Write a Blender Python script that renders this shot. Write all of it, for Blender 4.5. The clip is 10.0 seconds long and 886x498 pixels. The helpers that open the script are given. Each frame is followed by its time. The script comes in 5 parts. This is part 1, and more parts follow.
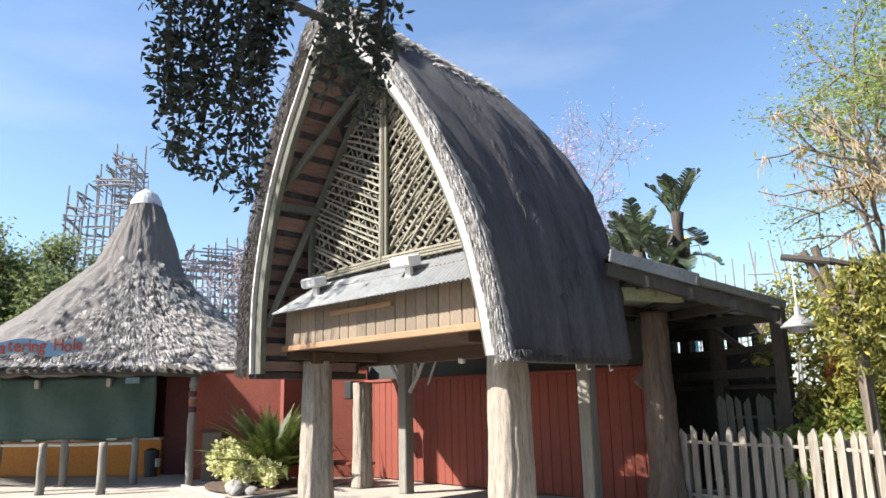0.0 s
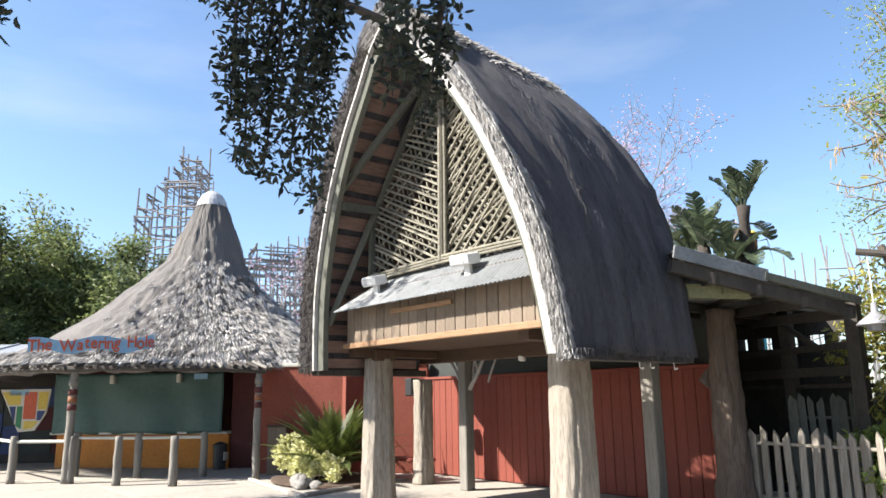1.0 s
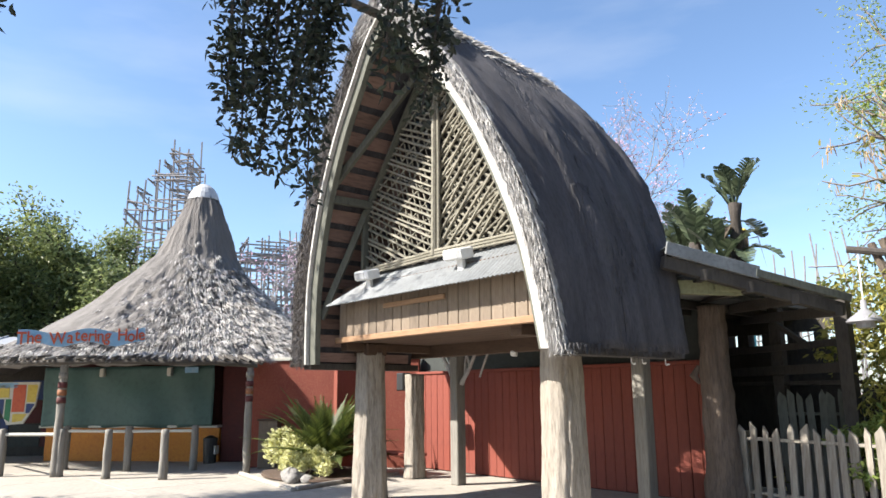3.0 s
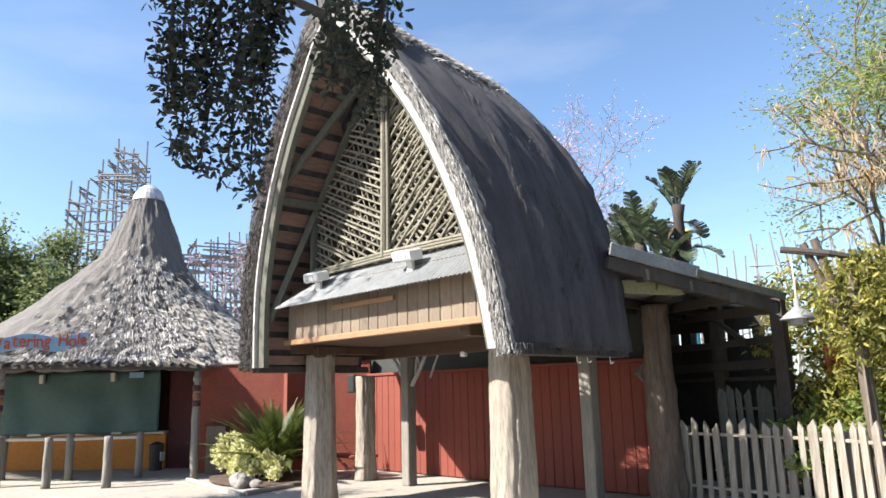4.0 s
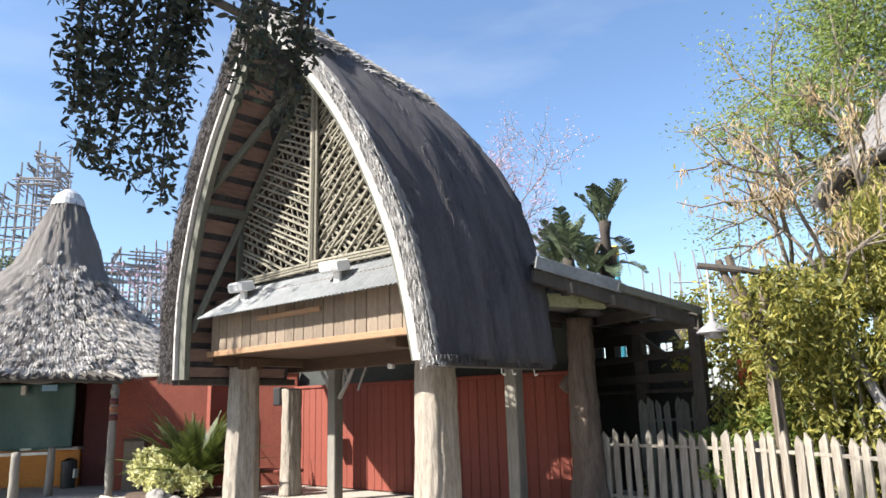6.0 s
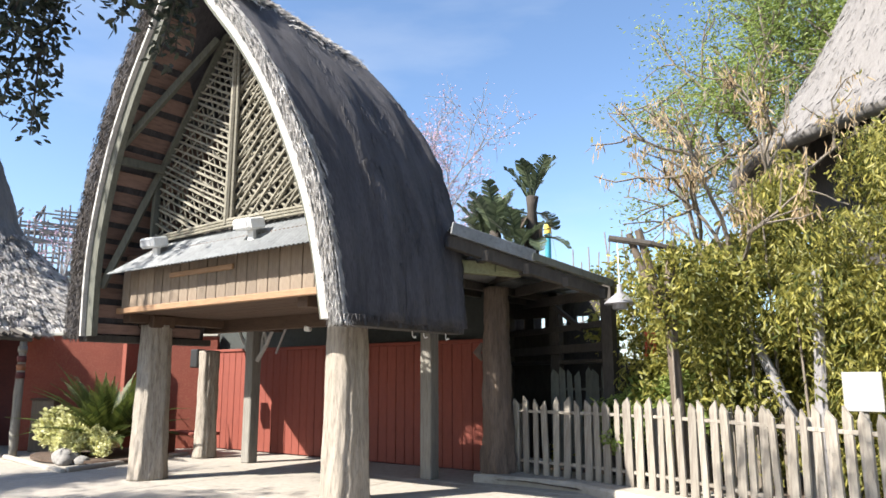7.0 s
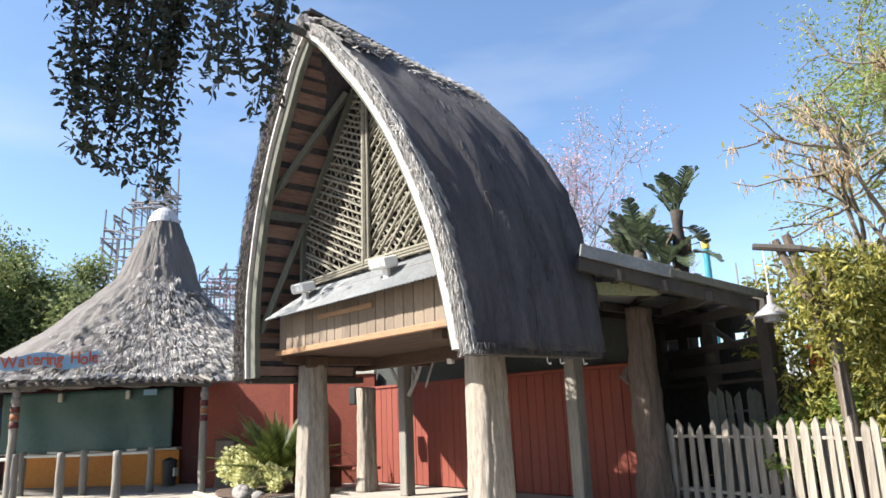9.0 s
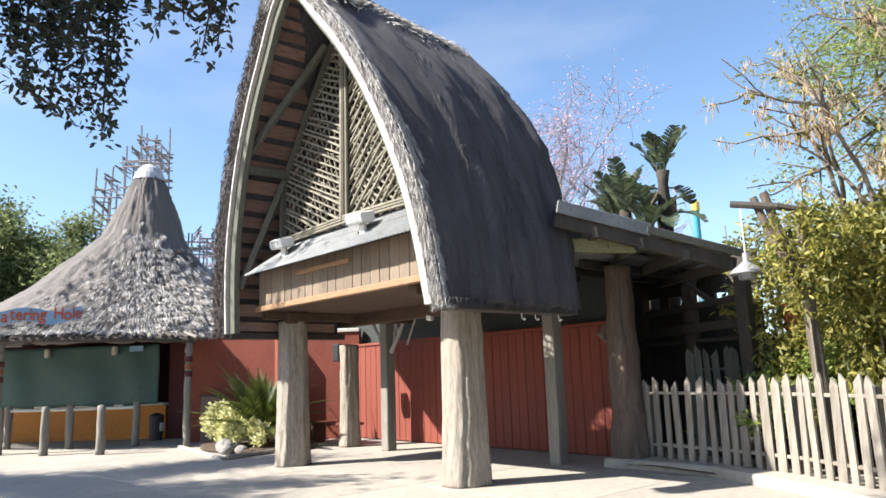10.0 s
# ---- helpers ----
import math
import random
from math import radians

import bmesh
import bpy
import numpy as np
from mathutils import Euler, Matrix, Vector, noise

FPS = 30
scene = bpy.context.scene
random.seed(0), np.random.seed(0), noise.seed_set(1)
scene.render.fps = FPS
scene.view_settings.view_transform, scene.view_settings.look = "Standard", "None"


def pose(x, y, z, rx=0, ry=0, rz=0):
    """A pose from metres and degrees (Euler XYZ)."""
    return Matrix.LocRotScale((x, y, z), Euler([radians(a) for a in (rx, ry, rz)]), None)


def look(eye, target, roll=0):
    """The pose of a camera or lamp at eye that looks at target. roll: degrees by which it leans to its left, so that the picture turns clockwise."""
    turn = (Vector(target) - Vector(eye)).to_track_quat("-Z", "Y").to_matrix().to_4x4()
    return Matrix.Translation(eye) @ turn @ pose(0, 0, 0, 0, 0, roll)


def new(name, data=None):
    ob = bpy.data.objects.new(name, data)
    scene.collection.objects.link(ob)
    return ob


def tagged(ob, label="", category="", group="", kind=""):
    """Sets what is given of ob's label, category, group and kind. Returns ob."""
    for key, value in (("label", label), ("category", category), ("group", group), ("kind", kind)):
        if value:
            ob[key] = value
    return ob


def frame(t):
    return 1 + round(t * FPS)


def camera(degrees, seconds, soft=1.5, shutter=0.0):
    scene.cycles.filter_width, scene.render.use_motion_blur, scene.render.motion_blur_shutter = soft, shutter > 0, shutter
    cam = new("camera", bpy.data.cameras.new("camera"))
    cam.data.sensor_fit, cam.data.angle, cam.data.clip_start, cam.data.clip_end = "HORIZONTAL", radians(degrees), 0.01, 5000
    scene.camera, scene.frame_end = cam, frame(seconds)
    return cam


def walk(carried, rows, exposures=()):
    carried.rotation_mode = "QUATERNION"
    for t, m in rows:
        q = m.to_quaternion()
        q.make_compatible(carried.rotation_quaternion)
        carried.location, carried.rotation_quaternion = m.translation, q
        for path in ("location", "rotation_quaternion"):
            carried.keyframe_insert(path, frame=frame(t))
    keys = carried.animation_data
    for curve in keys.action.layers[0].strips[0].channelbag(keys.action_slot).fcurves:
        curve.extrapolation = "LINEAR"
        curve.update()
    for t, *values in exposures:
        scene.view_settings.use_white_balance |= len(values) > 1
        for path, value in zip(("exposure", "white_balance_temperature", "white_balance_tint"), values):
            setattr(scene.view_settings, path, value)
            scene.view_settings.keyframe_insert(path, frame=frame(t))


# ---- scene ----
cam = camera(63.5, 10.0, soft=1.6)
PATH = [
    (0, (0.047, 0.04, 1.653), (-1.359, 1.403, 2.065), -1.2),
    (0.5, (0.034, 0.026, 1.66), (-1.381, 1.38, 2.065), -1.1),
    (1, (0.036, 0.021, 1.67), (-1.477, 1.264, 2.075), -0.8),
    (1.5, (0.022, -0.02, 1.65), (-1.54, 1.162, 2.054), -1.0),
    (2, (0.0, -0.013, 1.662), (-1.618, 1.096, 2.052), -1.3),
    (2.5, (0.051, -0.048, 1.663), (-1.542, 1.098, 2.046), -1.1),
    (3, (0.021, 0.003, 1.656), (-1.479, 1.266, 2.049), -0.5),
    (3.2, (0.023, 0.004, 1.66), (-1.435, 1.315, 2.052), -0.8),
    (4.3, (0.105, 0.013, 1.653), (-1.301, 1.378, 2.053), -1.5),
    (4.5, (0.104, 0.025, 1.664), (-1.298, 1.384, 2.098), -1.4),
    (5, (0.11, 0.03, 1.66), (-1.278, 1.391, 2.131), -1.1),
    (5.5, (0.128, 0.04, 1.65), (-1.247, 1.414, 2.12), -0.9),
    (6, (0.16, 0.079, 1.63), (-1.117, 1.559, 2.055), -1.6),
    (6.2, (0.219, 0.115, 1.622), (-1.04, 1.624, 1.996), -2.0),
    (7.3, (0.414, 0.336, 1.441), (-0.727, 1.938, 1.802), 0.2),
    (7.5, (0.404, 0.362, 1.457), (-0.751, 1.951, 1.833), -0.2),
    (8, (0.48, 0.413, 1.449), (-0.766, 1.936, 1.806), -1.5),
    (8.5, (0.627, 0.475, 1.4), (-0.82, 1.797, 1.797), 0.4),
    (9, (0.69, 0.504, 1.416), (-0.777, 1.787, 1.868), -2.3),
    (9.5, (0.792, 0.566, 1.37), (-0.71, 1.822, 1.78), -1.0),
    (10, (0.79, 0.734, 1.334), (-0.687, 2.037, 1.683), -1.9),
]
walk(cam, [(t, look(eye, target, roll)) for t, eye, target, roll in PATH])

# ---- light ----
SUN = Vector((-0.445, -0.895, 0.0)).normalized()
ELEV = radians(39.5)
world = bpy.data.worlds.new("sky")
scene.world = world
world.use_nodes = True
wn = world.node_tree.nodes
sky = wn.new("ShaderNodeTexSky")
sky.sky_type, sky.sun_disc = "NISHITA", False
sky.sun_elevation, sky.sun_rotation = ELEV, math.atan2(SUN.x, SUN.y)
sky.air_density, sky.dust_density, sky.ozone_density = 1.0, 0.8, 3.6
wn["Background"].inputs[1].default_value = 0.088
wc, wm, wz, wr, wx = (wn.new(k) for k in ("ShaderNodeTexCoord", "ShaderNodeMapping", "ShaderNodeTexNoise", "ShaderNodeValToRGB", "ShaderNodeMix"))
wm.inputs["Scale"].default_value = (1.2, 1.2, 4.5)
wz.inputs["Scale"].default_value, wz.inputs["Detail"].default_value = 2.4, 6
wr.color_ramp.elements[0].position, wr.color_ramp.elements[1].position = 0.5, 0.85
wr.color_ramp.elements[1].color = (0.3, 0.3, 0.3, 1)
wx.data_type = "RGBA"
wx.inputs[7].default_value = (4.0, 4.3, 4.7, 1)  # thin high cloud
wl = world.node_tree.links.new
wl(wc.outputs["Generated"], wm.inputs[0])
wl(wm.outputs[0], wz.inputs["Vector"])
wl(wz.outputs[0], wr.inputs[0])
wl(wr.outputs[0], wx.inputs[0])
wl(sky.outputs[0], wx.inputs[6])
wl(wx.outputs[2], wn["Background"].inputs[0])
sun = new("sun", bpy.data.lights.new("sun", "SUN"))
sun.data.energy, sun.data.angle, sun.data.color = 5.0, radians(0.6), (1.0, 0.95, 0.87)
to_sun = Vector((SUN.x * math.cos(ELEV), SUN.y * math.cos(ELEV), math.sin(ELEV)))
sun.matrix_world = look(to_sun * 40, (0, 0, 0))
scene.view_settings.exposure = 1.58


# ---- materials ----
WORN = 0.64  # all paints and timbers here are dulled by sun and dust


def material(name, a, b, c=None, scale=3.0, fine=40.0, stretch=(1, 1, 1), rough=0.85, bump=0.3, metal=0.0, uv=False, spread=0.25,
             per_piece=0.0, through_light=0.0, bump_scale=None):
    """Two or three colours mixed by noise at two scales, with relief; stretch squeezes the grain along an axis."""
    c = c or [0.6 * v for v in a]
    a, b, c = ([v * WORN for v in k] for k in (a, b, c))
    m = bpy.data.materials.new(name)
    m.use_nodes = True
    nt = m.node_tree
    n, link = nt.nodes, nt.links.new
    bsdf = n["Principled BSDF"]
    co = n.new("ShaderNodeTexCoord")
    mp = n.new("ShaderNodeMapping")
    mp.inputs["Scale"].default_value = stretch
    link(co.outputs["UV" if uv else "Object"], mp.inputs[0])
    n1, n2 = n.new("ShaderNodeTexNoise"), n.new("ShaderNodeTexNoise")
    for node, sc, det in ((n1, scale, 5), (n2, fine, 4)):
        node.inputs["Scale"].default_value, node.inputs["Detail"].default_value = sc, det
        node.inputs["Roughness"].default_value = 0.65
        link(mp.outputs[0], node.inputs["Vector"])
    r1 = n.new("ShaderNodeValToRGB")
    r1.color_ramp.elements[0].position, r1.color_ramp.elements[1].position = 0.5 - spread, 0.5 + spread
    r1.color_ramp.elements[0].color, r1.color_ramp.elements[1].color = (*a, 1), (*b, 1)
    link(n1.outputs[0], r1.inputs[0])
    mix = n.new("ShaderNodeMix")
    mix.data_type, mix.blend_type = "RGBA", "MIX"
    r2 = n.new("ShaderNodeValToRGB")
    r2.color_ramp.elements[0].position, r2.color_ramp.elements[1].position = 0.45, 0.75
    r2.color_ramp.elements[0].color, r2.color_ramp.elements[1].color = (0, 0, 0, 1), (0.8, 0.8, 0.8, 1)
    link(n2.outputs[0], r2.inputs[0])
    link(r2.outputs[0], mix.inputs[0])
    link(r1.outputs[0], mix.inputs[6])
    mix.inputs[7].default_value = (*c, 1)
    out = mix.outputs[2]
    if per_piece:
        info = n.new("ShaderNodeObjectInfo")
        rng = n.new("ShaderNodeMapRange")
        rng.inputs[3].default_value, rng.inputs[4].default_value = 1 - per_piece, 1 + per_piece
        link(info.outputs["Random"], rng.inputs[0])
        hsv = n.new("ShaderNodeHueSaturation")
        link(rng.outputs[0], hsv.inputs["Value"])
        link(out, hsv.inputs["Color"])
        out = hsv.outputs[0]
    link(out, bsdf.inputs["Base Color"])
    bsdf.inputs["Roughness"].default_value, bsdf.inputs["Metallic"].default_value = rough, metal
    if bump:
        bp = n.new("ShaderNodeBump")
        bp.inputs["Strength"].default_value, bp.inputs["Distance"].default_value = bump, 0.02
        link(n2.outputs[0], bp.inputs["Height"])
        link(bp.outputs[0], bsdf.inputs["Normal"])
    if through_light:
        tr, mx = n.new("ShaderNodeBsdfTranslucent"), n.new("ShaderNodeMixShader")
        mx.inputs[0].default_value = through_light
        link(out, tr.inputs[0])
        link(bsdf.outputs[0], mx.inputs[1])
        link(tr.outputs[0], mx.inputs[2])
        link(mx.outputs[0], n["Material Output"].inputs[0])
    return m


def leaf_material(name, a, b, glow=0.35, rough=0.5):
    """Leaf colour varied leaf by leaf, with light coming through."""
    m = bpy.data.materials.new(name)
    m.use_nodes = True
    n, link = m.node_tree.nodes, m.node_tree.links.new
    bsdf = n["Principled BSDF"]
    a, b = ([v * 0.72 for v in k] for k in (a, b))
    geo, ramp = n.new("ShaderNodeNewGeometry"), n.new("ShaderNodeValToRGB")
    ramp.color_ramp.elements[0].color, ramp.color_ramp.elements[1].color = (*a, 1), (*b, 1)
    link(geo.outputs["Random Per Island"], ramp.inputs[0])
    link(ramp.outputs[0], bsdf.inputs["Base Color"])
    bsdf.inputs["Roughness"].default_value = rough
    tr, mx = n.new("ShaderNodeBsdfTranslucent"), n.new("ShaderNodeMixShader")
    mx.inputs[0].default_value = glow
    link(ramp.outputs[0], tr.inputs[0])
    link(bsdf.outputs[0], mx.inputs[1])
    link(tr.outputs[0], mx.inputs[2])
    link(mx.outputs[0], n["Material Output"].inputs[0])
    return m


M = {}
# the flank's shade is partly put into this dark grey
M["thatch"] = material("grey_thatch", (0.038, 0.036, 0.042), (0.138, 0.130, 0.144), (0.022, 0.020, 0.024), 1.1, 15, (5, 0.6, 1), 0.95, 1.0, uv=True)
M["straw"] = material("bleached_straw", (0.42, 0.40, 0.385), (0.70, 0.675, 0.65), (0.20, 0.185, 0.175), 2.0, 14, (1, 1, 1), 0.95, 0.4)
M["cone"] = material("pale_thatch", (0.175, 0.16, 0.15), (0.27, 0.25, 0.235), (0.105, 0.095, 0.088), 0.9, 9, (6, 1, 1), 0.95, 0.9, uv=True)
M["hut_thatch"] = material("worn_grey_thatch", (0.21, 0.193, 0.182), (0.32, 0.30, 0.284), (0.14, 0.128, 0.12), 0.9, 9, (6, 1, 1), 0.95, 0.9, uv=True)
M["hut_straw"] = material("grey_loose_straw", (0.23, 0.213, 0.2), (0.37, 0.348, 0.328), (0.15, 0.138, 0.126), 1.5, 10, (1, 1, 1), 0.95, 0.4)
M["straw2"] = material("pale_straw", (0.55, 0.52, 0.49), (1.05, 1.0, 0.95), (0.22, 0.195, 0.18), 1.5, 10, (1, 1, 1), 0.95, 0.4)
M["brown_straw"] = material("dull_brown_straw", (0.10, 0.085, 0.075), (0.19, 0.165, 0.145), (0.06, 0.05, 0.045), 2.0, 14, (1, 1, 1), 0.95, 0.4)
M["white_trim"] = material("white_painted_trim", (0.50, 0.48, 0.45), (0.78, 0.755, 0.71), (0.30, 0.28, 0.25), 4, 24, (1, 1, 1), 0.7, 0.2)
M["green_wood"] = material("weathered_green_wood", (0.115, 0.12, 0.098), (0.19, 0.19, 0.15), (0.08, 0.08, 0.065), 3, 40, (1, 1, 0.2), 0.85, 0.3)
M["red_batten"] = material("red_brown_board", (0.23, 0.145, 0.12), (0.34, 0.215, 0.175), (0.13, 0.08, 0.065), 2, 30, (1, 0.15, 1), 0.85, 0.3, per_piece=0.25)
M["plank"] = material("tan_plank", (0.22, 0.162, 0.112), (0.35, 0.27, 0.195), (0.13, 0.092, 0.062), 3, 30, (4, 4, 0.25), 0.75, 0.25, per_piece=0.2)
M["trim_wood"] = material("oiled_wood", (0.36, 0.20, 0.10), (0.50, 0.30, 0.16), (0.22, 0.11, 0.05), 2, 26, (0.2, 2, 2), 0.6, 0.25)
M["brown"] = material("brown_timber", (0.085, 0.048, 0.030), (0.145, 0.085, 0.052), (0.05, 0.028, 0.018), 2, 26, (0.3, 2, 2), 0.8, 0.3)
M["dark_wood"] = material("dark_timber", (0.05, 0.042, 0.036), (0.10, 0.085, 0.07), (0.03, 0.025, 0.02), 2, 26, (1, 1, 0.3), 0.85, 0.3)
M["slat"] = material("bleached_slat", (0.22, 0.205, 0.15), (0.40, 0.37, 0.295), (0.12, 0.10, 0.075), 3, 30, (1, 1, 1), 0.85, 0.3, per_piece=0.2)
M["metal"] = material("galvanised_sheet", (0.20, 0.21, 0.215), (0.33, 0.345, 0.35), (0.14, 0.145, 0.145), 2.5, 22, (1, 1, 1), 0.55, 0.1, 0.1)
M["white_metal"] = material("white_enamel", (0.92, 0.92, 0.9), (1.0, 1.0, 0.98), (0.8, 0.8, 0.78), 3, 20, (1, 1, 1), 0.45, 0.05)
M["column"] = material("carved_column", (0.33, 0.285, 0.23), (0.53, 0.465, 0.39), (0.17, 0.135, 0.10), 1.6, 12, (3, 3, 0.5), 0.9, 0.9)
M["grey_post"] = material("grey_post", (0.23, 0.21, 0.18), (0.36, 0.335, 0.29), (0.13, 0.115, 0.10), 2, 22, (2, 2, 0.2), 0.85, 0.3)
M["red_wall"] = material("red_painted_wood", (0.25, 0.050, 0.028), (0.32, 0.066, 0.037), (0.18, 0.034, 0.020), 1.2, 18, (2, 2, 0.25), 0.75, 0.2, per_piece=0.06)
M["red_stucco"] = material("red_stucco", (0.23, 0.050, 0.030), (0.30, 0.070, 0.040), (0.34, 0.115, 0.07), 2, 30, (1, 1, 1), 0.9, 0.5)
M["picket"] = material("worn_white_paint", (0.29, 0.25, 0.20), (0.47, 0.43, 0.37), (0.14, 0.105, 0.075), 2.5, 14, (2, 2, 0.25), 0.8, 0.4, per_piece=0.2)
# rear fence: picket colours darkened, its shade is in the paint
M["shaded_picket"] = material("grey_picket", (0.12, 0.13, 0.11), (0.2, 0.2, 0.17), (0.08, 0.08, 0.07), 2.5, 16, (2, 2, 0.3), 0.85, 0.3)
M["concrete"] = material("pale_concrete", (0.45, 0.405, 0.345), (0.56, 0.505, 0.435), (0.34, 0.30, 0.25), 0.6, 9, (1, 1, 1), 0.9, 0.15, per_piece=0.04)
M["ground"] = material("ground_concrete", (0.44, 0.39, 0.33), (0.54, 0.48, 0.41), (0.34, 0.30, 0.25), 0.3, 6, (1, 1, 1), 0.95, 0.2)
M["soil"] = material("bark_mulch", (0.08, 0.05, 0.035), (0.16, 0.10, 0.07), (0.22, 0.17, 0.12), 6, 40, (1, 1, 1), 0.95, 1.0)
M["rock"] = material("grey_rock", (0.25, 0.23, 0.21), (0.42, 0.40, 0.37), (0.15, 0.14, 0.13), 4, 20, (1, 1, 1), 0.9, 0.8)
M["bark"] = material("grey_bark", (0.20, 0.16, 0.12), (0.36, 0.31, 0.25), (0.1, 0.08, 0.06), 3, 20, (3, 3, 0.5), 0.9, 0.8)
M["dark_bark"] = material("dark_bark", (0.05, 0.04, 0.032), (0.10, 0.08, 0.065), (0.03, 0.025, 0.02), 5, 30, (3, 3, 0.5), 0.9, 0.8)
M["pole"] = material("driftwood_pole", (0.26, 0.245, 0.245), (0.42, 0.40, 0.40), (0.15, 0.14, 0.145), 2, 12, (1, 1, 1), 0.9, 0.3)
M["tarp"] = material("green_tarpaulin", (0.06, 0.13, 0.12), (0.085, 0.175, 0.155), (0.045, 0.10, 0.09), 1.0, 8, (1, 1, 1), 0.6, 0.2)
M["orange"] = material("orange_panel", (0.62, 0.22, 0.02), (0.75, 0.30, 0.03), (0.5, 0.16, 0.02), 1.5, 14, (1, 1, 1), 0.7, 0.1)
M["sign_blue"] = material("sky_blue_paint", (0.22, 0.48, 0.74), (0.32, 0.58, 0.82), (0.5, 0.66, 0.82), 2, 12, (1, 1, 1), 0.6, 0.1)
M["sign_red"] = material("red_orange_paint", (0.62, 0.09, 0.03), (0.75, 0.16, 0.05), (0.5, 0.06, 0.03), 2, 12, (1, 1, 1), 0.6, 0.1)
M["blue"] = material("blue_paint", (0.015, 0.04, 0.16), (0.02, 0.065, 0.23), (0.012, 0.026, 0.11), 2, 12, (1, 1, 1), 0.6, 0.1)
M["teal"] = material("teal_paint", (0.03, 0.30, 0.42), (0.06, 0.40, 0.5), (0.03, 0.22, 0.32), 2, 12, (1, 1, 1), 0.5, 0.1)
M["yellow"] = material("yellow_paint", (0.75, 0.55, 0.08), (0.85, 0.66, 0.12), (0.6, 0.42, 0.06), 2, 12, (1, 1, 1), 0.6, 0.1)
M["green"] = material("green_paint", (0.02, 0.2, 0.08), (0.04, 0.28, 0.12), (0.02, 0.14, 0.06), 2, 12, (1, 1, 1), 0.6, 0.1)
M["cream"] = material("cream_paint", (0.7, 0.68, 0.58), (0.8, 0.78, 0.7), (0.6, 0.55, 0.45), 2, 12, (1, 1, 1), 0.6, 0.1)
M["black"] = material("black_plastic", (0.015, 0.015, 0.016), (0.025, 0.025, 0.026), (0.03, 0.03, 0.03), 3, 20, (1, 1, 1), 0.5, 0.05)
M["dark_red"] = material("dark_red_paint", (0.10, 0.02, 0.02), (0.14, 0.03, 0.025), (0.08, 0.02, 0.02), 2, 14, (1, 1, 1), 0.8, 0.2)
# near-black: the shade under the crown is put into these leaf colours
M["leaf_dark"] = leaf_material("shade_darkened_leaf", (0.010, 0.015, 0.010), (0.028, 0.042, 0.019), 0.12, 0.6)
M["leaf_green"] = leaf_material("green_leaf", (0.03, 0.06, 0.012), (0.10, 0.17, 0.03), 0.35)
M["leaf_far"] = leaf_material("tree_leaf", (0.12, 0.165, 0.06), (0.36, 0.41, 0.15), 0.45)
M["leaf_light"] = leaf_material("feathery_leaf", (0.17, 0.25, 0.05), (0.42, 0.50, 0.14), 0.5)
M["leaf_hedge"] = leaf_material("yellow_green_leaf", (0.075, 0.105, 0.02), (0.60, 0.54, 0.13), 0.5)
M["leaf_pale"] = leaf_material("variegated_leaf", (0.50, 0.50, 0.16), (1.0, 0.97, 0.56), 0.35)
M["leaf_cycad"] = leaf_material("cycad_leaf", (0.035, 0.06, 0.012), (0.17, 0.20, 0.045), 0.3, 0.6)
M["leaf_palm"] = leaf_material("banana_leaf", (0.045, 0.068, 0.036), (0.15, 0.185, 0.10), 0.3, 0.4)
M["pod"] = leaf_material("dry_seed_pod", (0.40, 0.27, 0.13), (0.72, 0.56, 0.36), 0.35, 0.8)
M["petal"] = leaf_material("pink_blossom", (0.62, 0.40, 0.53), (0.86, 0.63, 0.76), 0.45, 0.8)


# ---- building blocks ----
def part(name, bm, mat, parent=None, label=""):
    """Links a bmesh, or (verts, faces), as one mesh object under a thing."""
    me = bpy.data.meshes.new(name)
    if isinstance(bm, tuple):
        me.from_pydata([tuple(v) for v in bm[0]], [], [tuple(f) for f in bm[1]])
    else:
        bm.normal_update()
        bm.to_mesh(me)
        bm.free()
    me.materials.append(mat)
    ob = new(name, me)
    if parent:
        ob.parent = parent
    if label:
        ob["label"] = label
    return ob


def share(name, me, parent, m=None):
    ob = new(name, me)
    ob.parent = parent
    if m is not None:
        ob.matrix_basis = m
    return ob


def thing(name, label, category, at=(0, 0, 0), turn=0.0, group="", kind=""):
    ob = new(name)
    ob.matrix_basis = pose(*at, 0, 0, turn)
    ob.empty_display_size = 0.2
    return tagged(ob, label, category, group, kind)


def smooth(ob):
    ob.data.polygons.foreach_set("use_smooth", [True] * len(ob.data.polygons))
    return ob


def box(x0, y0, z0, x1, y1, z1, bevel=0.008):
    bm = bmesh.new()
    bmesh.ops.create_cube(bm, size=1)
    for v in bm.verts:
        v.co = Vector(((x0 + x1) / 2 + v.co.x * (x1 - x0), (y0 + y1) / 2 + v.co.y * (y1 - y0), (z0 + z1) / 2 + v.co.z * (z1 - z0)))
    if bevel:
        bmesh.ops.bevel(bm, geom=bm.edges[:], offset=min(bevel, 0.3 * min(abs(x1 - x0), abs(y1 - y0), abs(z1 - z0))), segments=1, affect="EDGES")
    return bm


def beam(a, b, w, h, bevel=0.006):
    """A bevelled timber from a to b, w across and h high."""
    a, b = Vector(a), Vector(b)
    d = (b - a)
    bm = box(-w / 2, -h / 2, 0, w / 2, h / 2, d.length, bevel)
    q = d.to_track_quat("Z", "Y")
    bmesh.ops.transform(bm, matrix=Matrix.Translation(a) @ q.to_matrix().to_4x4(), verts=bm.verts[:])
    return bm


